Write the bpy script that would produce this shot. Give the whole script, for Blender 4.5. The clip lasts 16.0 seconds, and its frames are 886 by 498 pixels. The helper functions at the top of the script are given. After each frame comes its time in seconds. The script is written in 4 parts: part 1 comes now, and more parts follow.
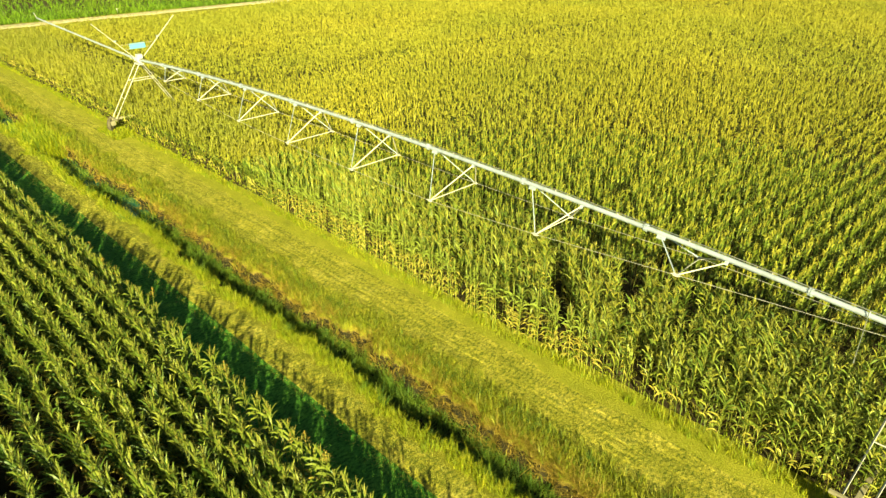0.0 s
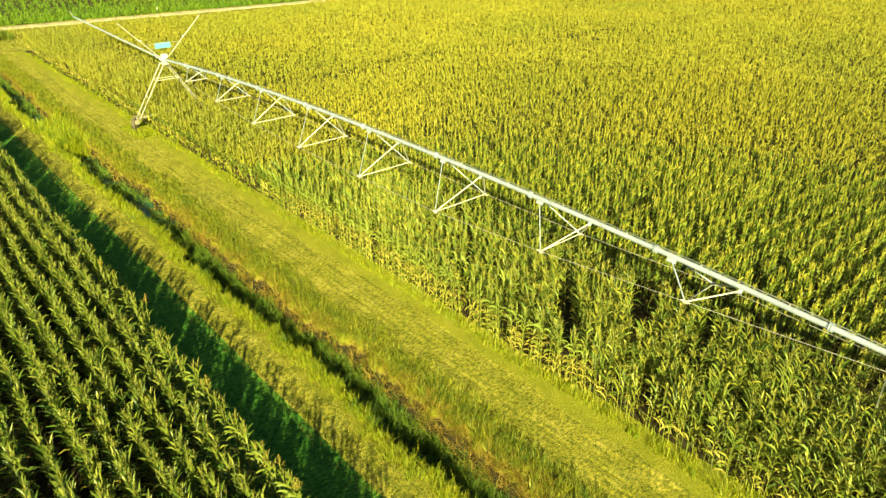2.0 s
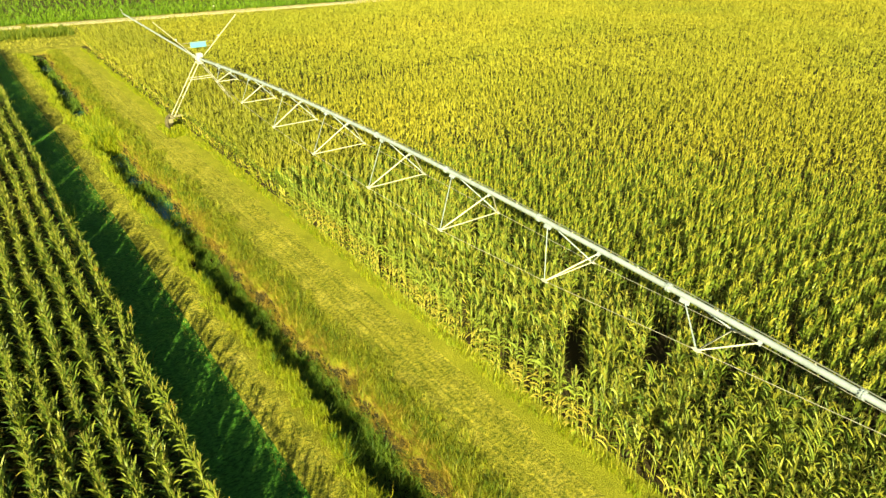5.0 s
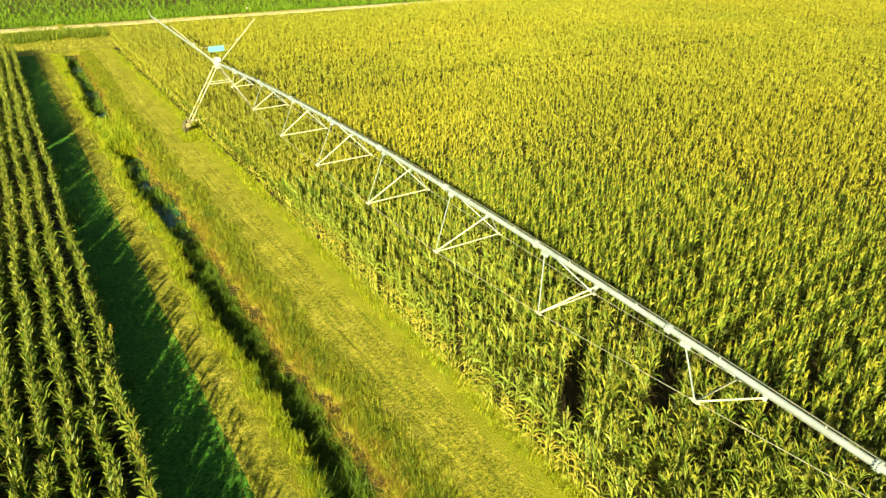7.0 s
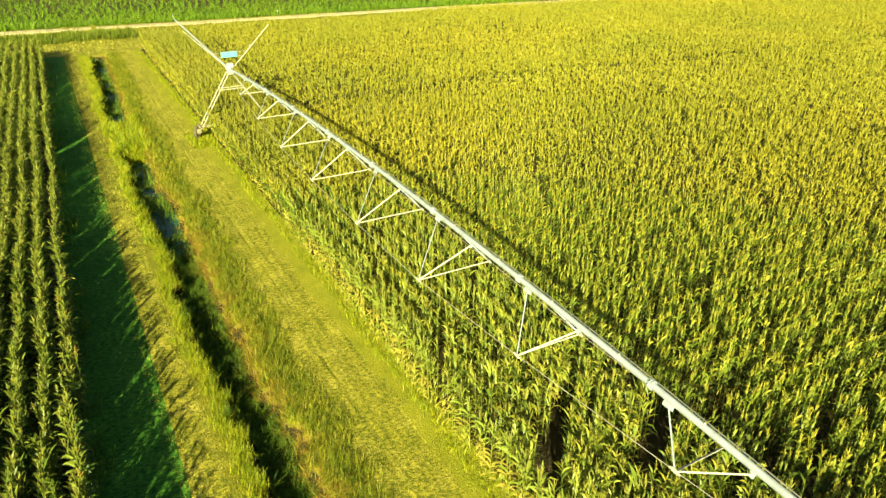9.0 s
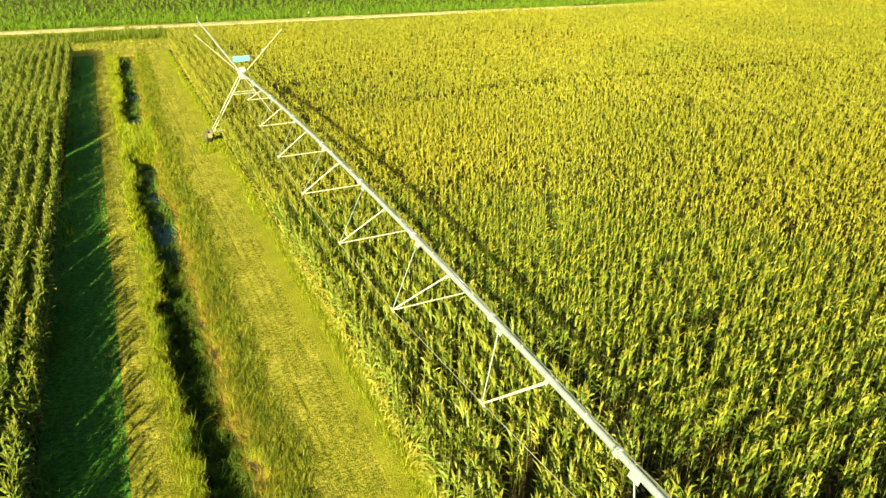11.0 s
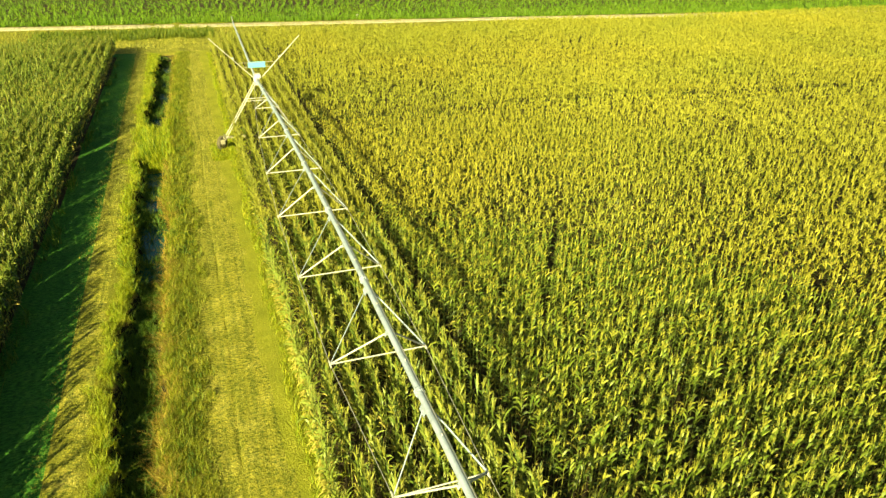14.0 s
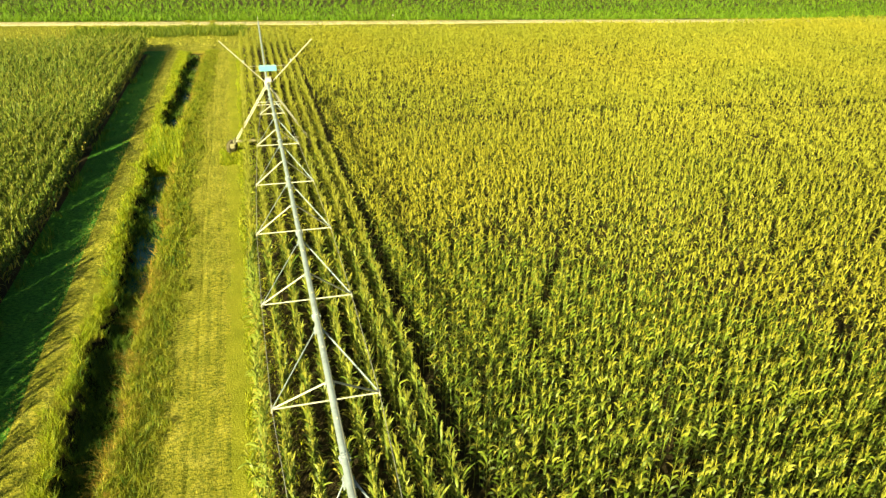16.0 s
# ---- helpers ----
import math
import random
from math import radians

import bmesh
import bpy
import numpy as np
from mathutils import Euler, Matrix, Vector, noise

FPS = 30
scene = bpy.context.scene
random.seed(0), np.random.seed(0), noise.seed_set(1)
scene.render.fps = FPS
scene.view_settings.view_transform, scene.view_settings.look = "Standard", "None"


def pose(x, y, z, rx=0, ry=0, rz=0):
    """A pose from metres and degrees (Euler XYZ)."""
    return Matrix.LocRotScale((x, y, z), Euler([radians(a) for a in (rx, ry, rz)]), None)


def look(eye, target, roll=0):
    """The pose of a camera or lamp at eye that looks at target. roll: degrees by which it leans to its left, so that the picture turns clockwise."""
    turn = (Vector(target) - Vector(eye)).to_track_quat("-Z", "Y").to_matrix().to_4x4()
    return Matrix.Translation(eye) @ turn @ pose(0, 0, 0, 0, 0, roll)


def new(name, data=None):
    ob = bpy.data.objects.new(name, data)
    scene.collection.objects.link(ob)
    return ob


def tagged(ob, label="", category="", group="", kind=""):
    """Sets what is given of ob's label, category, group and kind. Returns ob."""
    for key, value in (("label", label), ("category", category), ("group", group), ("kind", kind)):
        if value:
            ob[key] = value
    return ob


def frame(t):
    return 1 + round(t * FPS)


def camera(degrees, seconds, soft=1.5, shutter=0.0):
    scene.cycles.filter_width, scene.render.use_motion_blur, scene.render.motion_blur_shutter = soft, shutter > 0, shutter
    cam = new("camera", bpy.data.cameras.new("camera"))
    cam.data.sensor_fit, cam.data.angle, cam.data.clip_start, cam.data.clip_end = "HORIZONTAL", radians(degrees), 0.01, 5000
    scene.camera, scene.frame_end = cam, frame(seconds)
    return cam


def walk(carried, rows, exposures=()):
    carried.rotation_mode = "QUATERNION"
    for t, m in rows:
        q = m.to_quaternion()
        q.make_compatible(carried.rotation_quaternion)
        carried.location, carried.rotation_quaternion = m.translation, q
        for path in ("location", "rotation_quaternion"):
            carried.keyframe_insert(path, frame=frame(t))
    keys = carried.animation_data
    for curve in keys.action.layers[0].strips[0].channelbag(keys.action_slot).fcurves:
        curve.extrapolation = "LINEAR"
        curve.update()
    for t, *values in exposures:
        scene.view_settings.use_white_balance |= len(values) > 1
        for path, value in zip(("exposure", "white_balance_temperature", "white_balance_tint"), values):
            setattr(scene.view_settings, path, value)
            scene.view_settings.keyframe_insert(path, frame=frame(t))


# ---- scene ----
cam = camera(66.55, 16.0, 1.4)
EXPOSURE, KELVIN, TINT = 1.82, 8200, -11
PATH = [
    # seconds, x, y, z, yaw, pitch, roll
    (0.0, 3.265, -2.832, 16.091, 45.497, -27.317, -0.322),
    (0.5, 3.31, -2.321, 16.074, 46.284, -27.288, -0.227),
    (1.0, 3.321, -1.865, 16.054, 47.168, -27.238, -0.204),
    (1.5, 3.319, -1.414, 16.03, 48.083, -27.194, -0.202),
    (2.0, 3.31, -0.954, 16.003, 48.997, -27.165, -0.2),
    (2.5, 3.292, -0.478, 15.973, 49.9, -27.152, -0.195),
    (3.0, 3.266, 0.008, 15.947, 50.794, -27.155, -0.189),
    (3.5, 3.23, 0.498, 15.926, 51.678, -27.162, -0.186),
    (4.0, 3.179, 0.992, 15.912, 52.556, -27.169, -0.19),
    (4.5, 3.112, 1.49, 15.905, 53.426, -27.17, -0.2),
    (5.0, 3.029, 1.997, 15.906, 54.29, -27.16, -0.213),
    (5.5, 2.929, 2.516, 15.915, 55.143, -27.137, -0.226),
    (6.0, 2.815, 3.053, 15.931, 55.985, -27.103, -0.234),
    (6.5, 2.688, 3.611, 15.951, 56.812, -27.058, -0.233),
    (7.0, 2.55, 4.192, 15.977, 57.629, -27.007, -0.219),
    (7.5, 2.404, 4.795, 16.006, 58.437, -26.954, -0.193),
    (8.0, 2.252, 5.416, 16.038, 59.244, -26.9, -0.154),
    (8.5, 2.094, 6.054, 16.072, 60.05, -26.853, -0.104),
    (9.0, 1.932, 6.703, 16.105, 60.867, -26.812, -0.046),
    (9.5, 1.765, 7.357, 16.139, 61.696, -26.777, 0.019),
    (10.0, 1.593, 8.016, 16.169, 62.544, -26.751, 0.087),
    (10.5, 1.411, 8.679, 16.196, 63.409, -26.728, 0.161),
    (11.0, 1.218, 9.345, 16.22, 64.289, -26.707, 0.242),
    (11.5, 1.012, 10.019, 16.24, 65.181, -26.686, 0.329),
    (12.0, 0.786, 10.703, 16.257, 66.078, -26.664, 0.427),
    (12.5, 0.542, 11.403, 16.273, 66.976, -26.639, 0.537),
    (13.0, 0.273, 12.12, 16.29, 67.868, -26.617, 0.66),
    (13.5, -0.02, 12.852, 16.316, 68.755, -26.601, 0.791),
    (14.0, -0.335, 13.596, 16.353, 69.644, -26.597, 0.925),
    (14.5, -0.671, 14.342, 16.404, 70.549, -26.612, 1.052),
    (15.0, -1.023, 15.079, 16.467, 71.489, -26.653, 1.165),
    (15.5, -1.379, 15.806, 16.529, 72.493, -26.713, 1.258),
    (16.0, -1.729, 16.528, 16.561, 73.586, -26.779, 1.341),
]


def heading(x, y, z, yaw, pitch, roll):
    a, b = radians(yaw), radians(pitch)
    return look((x, y, z), (x - math.sin(a) * math.cos(b), y + math.cos(a) * math.cos(b), z + math.sin(b)), roll)


walk(cam, [(t, heading(*row)) for t, *row in PATH], [(0.0, EXPOSURE, KELVIN, TINT), (11.5, EXPOSURE, KELVIN, TINT), (16.0, EXPOSURE - 0.06, KELVIN, TINT)])

# ---- light ----
LIGHT = Vector((-2.0, 1.45, -1.0)).normalized()          # the way the sunlight travels
sun = new("sun", bpy.data.lights.new("sun", "SUN"))
sun.data.energy, sun.data.angle, sun.data.color = 5.0, radians(1.0), (1.0, 0.86, 0.54)
sun.matrix_world = look((-LIGHT * 60), (0, 0, 0))
world = bpy.data.worlds.new("sky")
scene.world = world
world.use_nodes = True
sky = world.node_tree.nodes.new("ShaderNodeTexSky")
sky.sky_type, sky.sun_disc = "NISHITA", False
sky.sun_elevation = math.asin(-LIGHT.z)
sky.sun_rotation = math.atan2(-LIGHT.x, -LIGHT.y)
world.node_tree.nodes["Background"].inputs["Strength"].default_value = 0.026
world.node_tree.links.new(sky.outputs[0], world.node_tree.nodes["Background"].inputs["Color"])


# ---- materials ----
class Nodes:
    """A small builder for node materials."""

    def __init__(self, name):
        self.mat = bpy.data.materials.new(name)
        self.mat.use_nodes = True
        self.tree = self.mat.node_tree
        self.tree.nodes.clear()
        self.out = self.add("ShaderNodeOutputMaterial")
        self.place = self.add("ShaderNodeNewGeometry").outputs["Position"]

    def add(self, kind, **values):
        node = self.tree.nodes.new(kind)
        for key, value in values.items():
            if isinstance(value, bpy.types.NodeSocket):
                self.tree.links.new(value, node.inputs[key])
            else:
                node.inputs[key].default_value = value
        return node

    def noise(self, size, detail=3.0, rough=0.55, stretch=None):
        where = self.place
        if stretch:
            m = self.add("ShaderNodeMapping", Vector=self.place)
            m.inputs["Scale"].default_value = stretch
            where = m.outputs[0]
        return self.add("ShaderNodeTexNoise", Vector=where, Scale=1.0 / size, Detail=detail, Roughness=rough).outputs[0]

    def ramp(self, fac, *stops):
        node = self.add("ShaderNodeValToRGB", Fac=fac)
        e = node.color_ramp.elements
        while len(e) < len(stops):
            e.new(0.5)
        for k, (p, c) in zip(e, stops):
            k.position, k.color = p, (*c, 1.0) if not isinstance(c, float) else (c, c, c, 1.0)
        return node.outputs[0]

    def mix(self, fac, a, b, how="MIX"):
        node = self.tree.nodes.new("ShaderNodeMix")
        node.data_type, node.blend_type = "RGBA", how
        for key, v in ((0, fac), (6, a), (7, b)):
            if isinstance(v, bpy.types.NodeSocket):
                self.tree.links.new(v, node.inputs[key])
            else:
                node.inputs[key].default_value = (*v, 1.0) if isinstance(v, tuple) else v
        return node.outputs[2]

    def island(self):
        return self.add("ShaderNodeNewGeometry").outputs["Random Per Island"]

    def bump(self, height, strength, distance):
        return self.add("ShaderNodeBump", Height=height, Strength=strength, Distance=distance).outputs[0]

    def finish(self, colour, rough=0.8, metal=0.0, normal=None, through_light=0.0, spec=0.5):
        p = self.add("ShaderNodeBsdfPrincipled", Roughness=rough, Metallic=metal)
        p.inputs["Specular IOR Level"].default_value = spec
        if isinstance(colour, tuple):
            p.inputs["Base Color"].default_value = (*colour, 1.0)
        else:
            self.tree.links.new(colour, p.inputs["Base Color"])
        if normal:
            self.tree.links.new(normal, p.inputs["Normal"])
        shader = p.outputs[0]
        if through_light:
            t = self.add("ShaderNodeBsdfTranslucent")
            if isinstance(colour, tuple):
                t.inputs["Color"].default_value = (*colour, 1.0)
            else:
                self.tree.links.new(colour, t.inputs["Color"])
            m = self.add("ShaderNodeMixShader", Fac=through_light)
            self.tree.links.new(shader, m.inputs[1])
            self.tree.links.new(t.outputs[0], m.inputs[2])
            shader = m.outputs[0]
        self.tree.links.new(shader, self.out.inputs[0])
        return self.mat


def leaf_material(name, dark, mid, light, patch=9.0, through_light=0.3, rough=0.55):
    n = Nodes(name)
    leaf = n.ramp(n.island(), (0.0, dark), (0.5, mid), (1.0, light))
    field = n.ramp(n.noise(patch, 3.0), (0.3, (0.86, 0.93, 0.9)), (0.7, (1.12, 1.06, 1.0)))
    c = n.mix(1.0, leaf, field, "MULTIPLY")
    streak = n.ramp(n.noise(0.05, 2.0), (0.3, (0.85, 0.88, 0.85)), (0.75, (1.12, 1.1, 1.0)))
    return n.finish(n.mix(1.0, c, streak, "MULTIPLY"), rough, through_light=through_light, spec=0.3)


# low leaves use a darker copy, with the shade between rows in its colour
CORN_LEAF_SHADED = leaf_material("corn_leaf", (0.035, 0.062, 0.012), (0.06, 0.092, 0.017), (0.1, 0.13, 0.024), 11.0, 0.12, 0.45)
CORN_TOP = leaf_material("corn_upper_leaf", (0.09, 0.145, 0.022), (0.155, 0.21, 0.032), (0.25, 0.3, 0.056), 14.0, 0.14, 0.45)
CORN_DRY = leaf_material("corn_dry_leaf", (0.26, 0.25, 0.05), (0.4, 0.36, 0.085), (0.54, 0.47, 0.14), 6.0)
CORN_STALK = leaf_material("corn_stalk", (0.1, 0.145, 0.03), (0.16, 0.205, 0.04), (0.26, 0.27, 0.06), 6.0, 0.0, 0.6)
CORN_TASSEL = leaf_material("corn_tassel", (0.275, 0.275, 0.042), (0.31, 0.305, 0.047), (0.35, 0.34, 0.055), 16.0, 0.15, 0.8)
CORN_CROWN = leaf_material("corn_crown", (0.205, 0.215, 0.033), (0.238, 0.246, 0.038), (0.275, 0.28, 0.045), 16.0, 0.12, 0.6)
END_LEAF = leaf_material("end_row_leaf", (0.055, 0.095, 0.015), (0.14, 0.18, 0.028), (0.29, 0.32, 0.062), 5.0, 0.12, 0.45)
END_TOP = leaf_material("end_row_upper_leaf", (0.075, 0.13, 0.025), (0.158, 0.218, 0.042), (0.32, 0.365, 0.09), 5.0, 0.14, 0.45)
END_TASSEL = leaf_material("end_row_tassel", (0.2, 0.225, 0.055), (0.28, 0.29, 0.075), (0.4, 0.38, 0.11), 8.0, 0.3, 0.8)
# the left crop's low leaves are likewise darkened for shade inside the rows
LEFT_LEAF_SHADED = leaf_material("green_corn_leaf_shaded", (0.026, 0.064, 0.012), (0.048, 0.1, 0.017), (0.088, 0.142, 0.025), 11.0, 0.1, 0.45)
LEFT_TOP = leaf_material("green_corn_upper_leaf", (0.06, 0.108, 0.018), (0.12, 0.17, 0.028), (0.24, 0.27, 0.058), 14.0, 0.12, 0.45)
LEFT_TASSEL = leaf_material("green_corn_tassel", (0.15, 0.175, 0.04), (0.22, 0.235, 0.052), (0.32, 0.31, 0.08), 14.0, 0.3, 0.8)
FAR_CROP = leaf_material("far_crop_leaf", (0.085, 0.18, 0.02), (0.13, 0.24, 0.026), (0.19, 0.31, 0.035), 12.0)
GRASS_TALL = leaf_material("tall_grass", (0.15, 0.23, 0.018), (0.26, 0.32, 0.026), (0.44, 0.43, 0.05), 1.2)
# darker, greener blades: the left corn's shadow is partly in this colour
GRASS_SHADE = leaf_material("shade_mown_grass", (0.045, 0.175, 0.026), (0.066, 0.22, 0.034), (0.11, 0.27, 0.044), 1.1)
GRASS_DEEP = leaf_material("ditch_grass", (0.05, 0.12, 0.02), (0.1, 0.19, 0.03), (0.2, 0.28, 0.04), 1.2)
GRASS_MOWN = leaf_material("mown_grass", (0.19, 0.215, 0.036), (0.34, 0.342, 0.06), (0.52, 0.5, 0.13), 0.8)
GRASS_DRY = leaf_material("dry_grass", (0.17, 0.115, 0.026), (0.34, 0.245, 0.05), (0.52, 0.41, 0.11), 0.7)
GRASS_BANK = leaf_material("bank_grass", (0.11, 0.16, 0.018), (0.2, 0.24, 0.025), (0.35, 0.345, 0.05), 0.9)
WEED = leaf_material("verge_weed", (0.06, 0.11, 0.015), (0.11, 0.16, 0.02), (0.2, 0.23, 0.03), 2.5)


def ground_material(name, dark, mid, light, lines=0.0, grain=0.05):
    n = Nodes(name)
    big = n.ramp(n.noise(1.1, 6.0, 0.65), (0.26, dark), (0.5, mid), (0.76, light))
    fine = n.ramp(n.noise(grain, 4.0, 0.7), (0.25, (0.6, 0.62, 0.6)), (0.75, (1.35, 1.3, 1.25)))
    c = n.mix(1.0, big, fine, "MULTIPLY")
    if lines:
        clump = n.ramp(n.noise(0.15, 5.0, 0.7, (1.5, 0.75, 1.0)), (0.4, (0.45, 0.56, 0.45)), (0.58, (1.55, 1.48, 1.4)))
        c = n.mix(1.0, c, clump, "MULTIPLY")
        row = n.ramp(n.noise(0.2, 3.0, 0.6, (0.025, 1.0, 1.0)), (0.38, (0.72, 0.78, 0.72)), (0.6, (1.18, 1.16, 1.1)))
        c = n.mix(lines, c, n.mix(1.0, c, row, "MULTIPLY"))
    return n.finish(c, 0.95, normal=n.bump(n.noise(grain * 1.5, 5.0, 0.65), 1.0, 0.09), spec=0.2)


SOIL = ground_material("field_soil", (0.028, 0.026, 0.014), (0.046, 0.038, 0.02), (0.075, 0.058, 0.032))
TURF = ground_material("mown_turf", (0.13, 0.15, 0.021), (0.23, 0.23, 0.04), (0.38, 0.35, 0.1), 0.9)
# dark green turf that paints in the shadow cast by the left corn
SHADED_TURF = ground_material("shaded_turf", (0.036, 0.14, 0.024), (0.052, 0.18, 0.028), (0.09, 0.22, 0.036), 0.3)
OLIVE = ground_material("olive_turf", (0.18, 0.205, 0.026), (0.25, 0.27, 0.034), (0.32, 0.325, 0.05))


def bank_material():
    """Rough turf and straw litter that gives way to wet mud inside the ditch."""
    n = Nodes("rough_turf_and_mud")
    turf = n.ramp(n.noise(1.1, 6.0, 0.65), (0.26, (0.13, 0.155, 0.022)), (0.5, (0.2, 0.21, 0.028)), (0.76, (0.3, 0.275, 0.042)))
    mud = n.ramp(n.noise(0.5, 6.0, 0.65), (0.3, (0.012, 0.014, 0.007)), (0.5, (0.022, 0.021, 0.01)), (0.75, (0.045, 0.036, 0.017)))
    litter = n.ramp(n.noise(0.09, 5.0, 0.7), (0.35, (0.07, 0.055, 0.02)), (0.65, (0.26, 0.2, 0.06)))
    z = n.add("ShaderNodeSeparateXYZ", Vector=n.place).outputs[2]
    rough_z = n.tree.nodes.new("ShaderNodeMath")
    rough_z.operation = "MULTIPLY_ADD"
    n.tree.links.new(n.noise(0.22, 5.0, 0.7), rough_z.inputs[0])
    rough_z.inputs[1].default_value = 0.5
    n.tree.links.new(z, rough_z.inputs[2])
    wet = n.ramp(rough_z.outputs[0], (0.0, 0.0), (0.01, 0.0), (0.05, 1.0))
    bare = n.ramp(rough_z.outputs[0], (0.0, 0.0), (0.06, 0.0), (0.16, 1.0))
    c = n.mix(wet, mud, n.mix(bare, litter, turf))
    fine = n.ramp(n.noise(0.05, 4.0, 0.7), (0.25, (0.6, 0.62, 0.6)), (0.75, (1.35, 1.3, 1.25)))
    return n.finish(n.mix(1.0, c, fine, "MULTIPLY"), 0.95, normal=n.bump(n.noise(0.075, 5.0, 0.65), 1.0, 0.09), spec=0.2)


BANK = bank_material()
GRAVEL = ground_material("gravel", (0.34, 0.31, 0.24), (0.45, 0.41, 0.32), (0.55, 0.5, 0.4), 0.7, 0.12)


def water_material():
    n = Nodes("ditch_water")
    # the teal base colour paints in some of the sky's reflection
    return n.finish((0.015, 0.12, 0.1), 0.12, normal=n.bump(n.noise(0.25, 2.0), 0.15, 0.01), spec=0.35)


def metal_material(name, base, worn, rough, metal):
    n = Nodes(name)
    c = n.mix(n.ramp(n.noise(0.35, 5.0, 0.65), (0.42, 0.0), (0.7, 1.0)), base, worn)
    fine = n.ramp(n.noise(0.03, 3.0), (0.3, (0.86, 0.86, 0.86)), (0.7, (1.08, 1.08, 1.08)))
    return n.finish(n.mix(1.0, c, fine, "MULTIPLY"), rough, metal, n.bump(n.noise(0.02, 3.0), 0.15, 0.003))


STEEL = metal_material("galvanised_steel", (0.36, 0.44, 0.55), (0.26, 0.31, 0.38), 0.45, 0.2)
PALE_STEEL = metal_material("bright_galvanised_steel", (0.5, 0.51, 0.5), (0.38, 0.38, 0.36), 0.45, 0.1)
WIRE = metal_material("steel_rod", (0.42, 0.42, 0.42), (0.3, 0.3, 0.29), 0.45, 0.3)
RUBBER = metal_material("tyre_rubber", (0.06, 0.055, 0.04), (0.17, 0.15, 0.08), 0.85, 0.0)
SIGN_BLUE = metal_material("pale_blue_enamel", (0.1, 0.34, 0.46), (0.13, 0.38, 0.48), 0.4, 0.0)
DUSTY = metal_material("dusty_steel", (0.26, 0.25, 0.17), (0.17, 0.15, 0.1), 0.7, 0.1)
BLACK_HOSE = metal_material("hose_rubber", (0.1, 0.12, 0.12), (0.2, 0.2, 0.18), 0.6, 0.0)
WHITE_PAINT = metal_material("white_paint", (0.56, 0.56, 0.56), (0.45, 0.45, 0.44), 0.5, 0.0)
WATER = water_material()
rng = np.random.default_rng(7)


# ---- plan of the ground, metres: the strip runs along x ----
def smooth(a, b, v):
    t = np.clip((v - a) / (b - a), 0.0, 1.0)
    return t * t * (3 - 2 * t)


def wave(x, *terms):
    return sum(a * np.sin(x * f + p) for a, f, p in terms)


def ditch_centre(x):
    return 10.12 + wave(x, (0.12, 0.33, 0.4), (0.09, 0.81, 1.7), (0.05, 1.9, 0.3)) + 0.75 * smooth(-58, -90, x)


def ditch_depth(x):
    open_part = smooth(-93.0, -91.0, x) * (1 - smooth(-60.5, -58.0, x) * (1 - smooth(-52.5, -50.5, x)))
    return (0.95 + wave(x, (0.08, 0.5, 1.0), (0.06, 1.3, 2.0))) * open_part


def ditch_half(x):
    return 0.78 + 0.06 * smooth(-34, -42, x) + wave(x, (0.08, 5.3, 0.7), (0.07, 7.7, 2.0), (0.05, 3.1, 0.2)) + wave(x, (0.08, 0.45, 0.2), (0.06, 1.1, 1.2), (0.04, 2.7, 0.5))


def rut_line(x):
    return 13.32 + wave(x, (0.07, 0.21, 1.0), (0.03, 0.7, 0.2))


def height(x, y):
    """The ground's height."""
    x, y = np.asarray(x, float), np.asarray(y, float)
    c, w = ditch_centre(x), ditch_half(x)
    left = smooth(c - w - 0.3, c - w + 0.2, y)
    right = 1 - smooth(c + w - 0.18, c + w + 0.16, y)
    z = -ditch_depth(x) * left * right
    z = z + 0.14 * np.exp(-((y - c - w - 0.6) / 0.6) ** 2) + 0.1 * np.exp(-((y - c + w + 1.4) / 0.8) ** 2)
    wet = smooth(c - w - 0.5, c - w, y) * (1 - smooth(c + w + 0.1, c + w + 0.5, y)) * ditch_depth(x)
    z = z + wet * (wave(x * 6.1 + y * 4.3, (0.045, 1.0, 0.2), (0.03, 2.1, 1.0)) + wave(y * 7.7 - x * 3.9, (0.045, 1.0, 0.5)))
    rut = np.exp(-((y - rut_line(x)) / 0.07) ** 2) + 0.5 * np.exp(-((y - rut_line(x) - 0.95) / 0.07) ** 2)
    z = z - 0.03 * np.clip(0.8 + wave(x, (0.4, 0.9, 0.0), (0.4, 2.3, 1.0)), 0.2, 1.5) * rut * smooth(-98, -92, x)
    return z + wave(x * 0.8 + y * 1.7, (0.015, 1.0, 0.0), (0.012, 2.3, 1.0)) + wave(y * 0.9 - x * 0.6, (0.012, 1.7, 0.7))


def left_edge(x):
    return 4.75 - 0.009 * (x + 10.0)


def right_edge(x):
    return 15.35 - 0.005 * (x + 10.0) + wave(x, (0.08, 0.7, 0.3))


def road_line(y):
    return -114.6 + 0.1 * (y - 6.0)


FIELD_END = -94.0


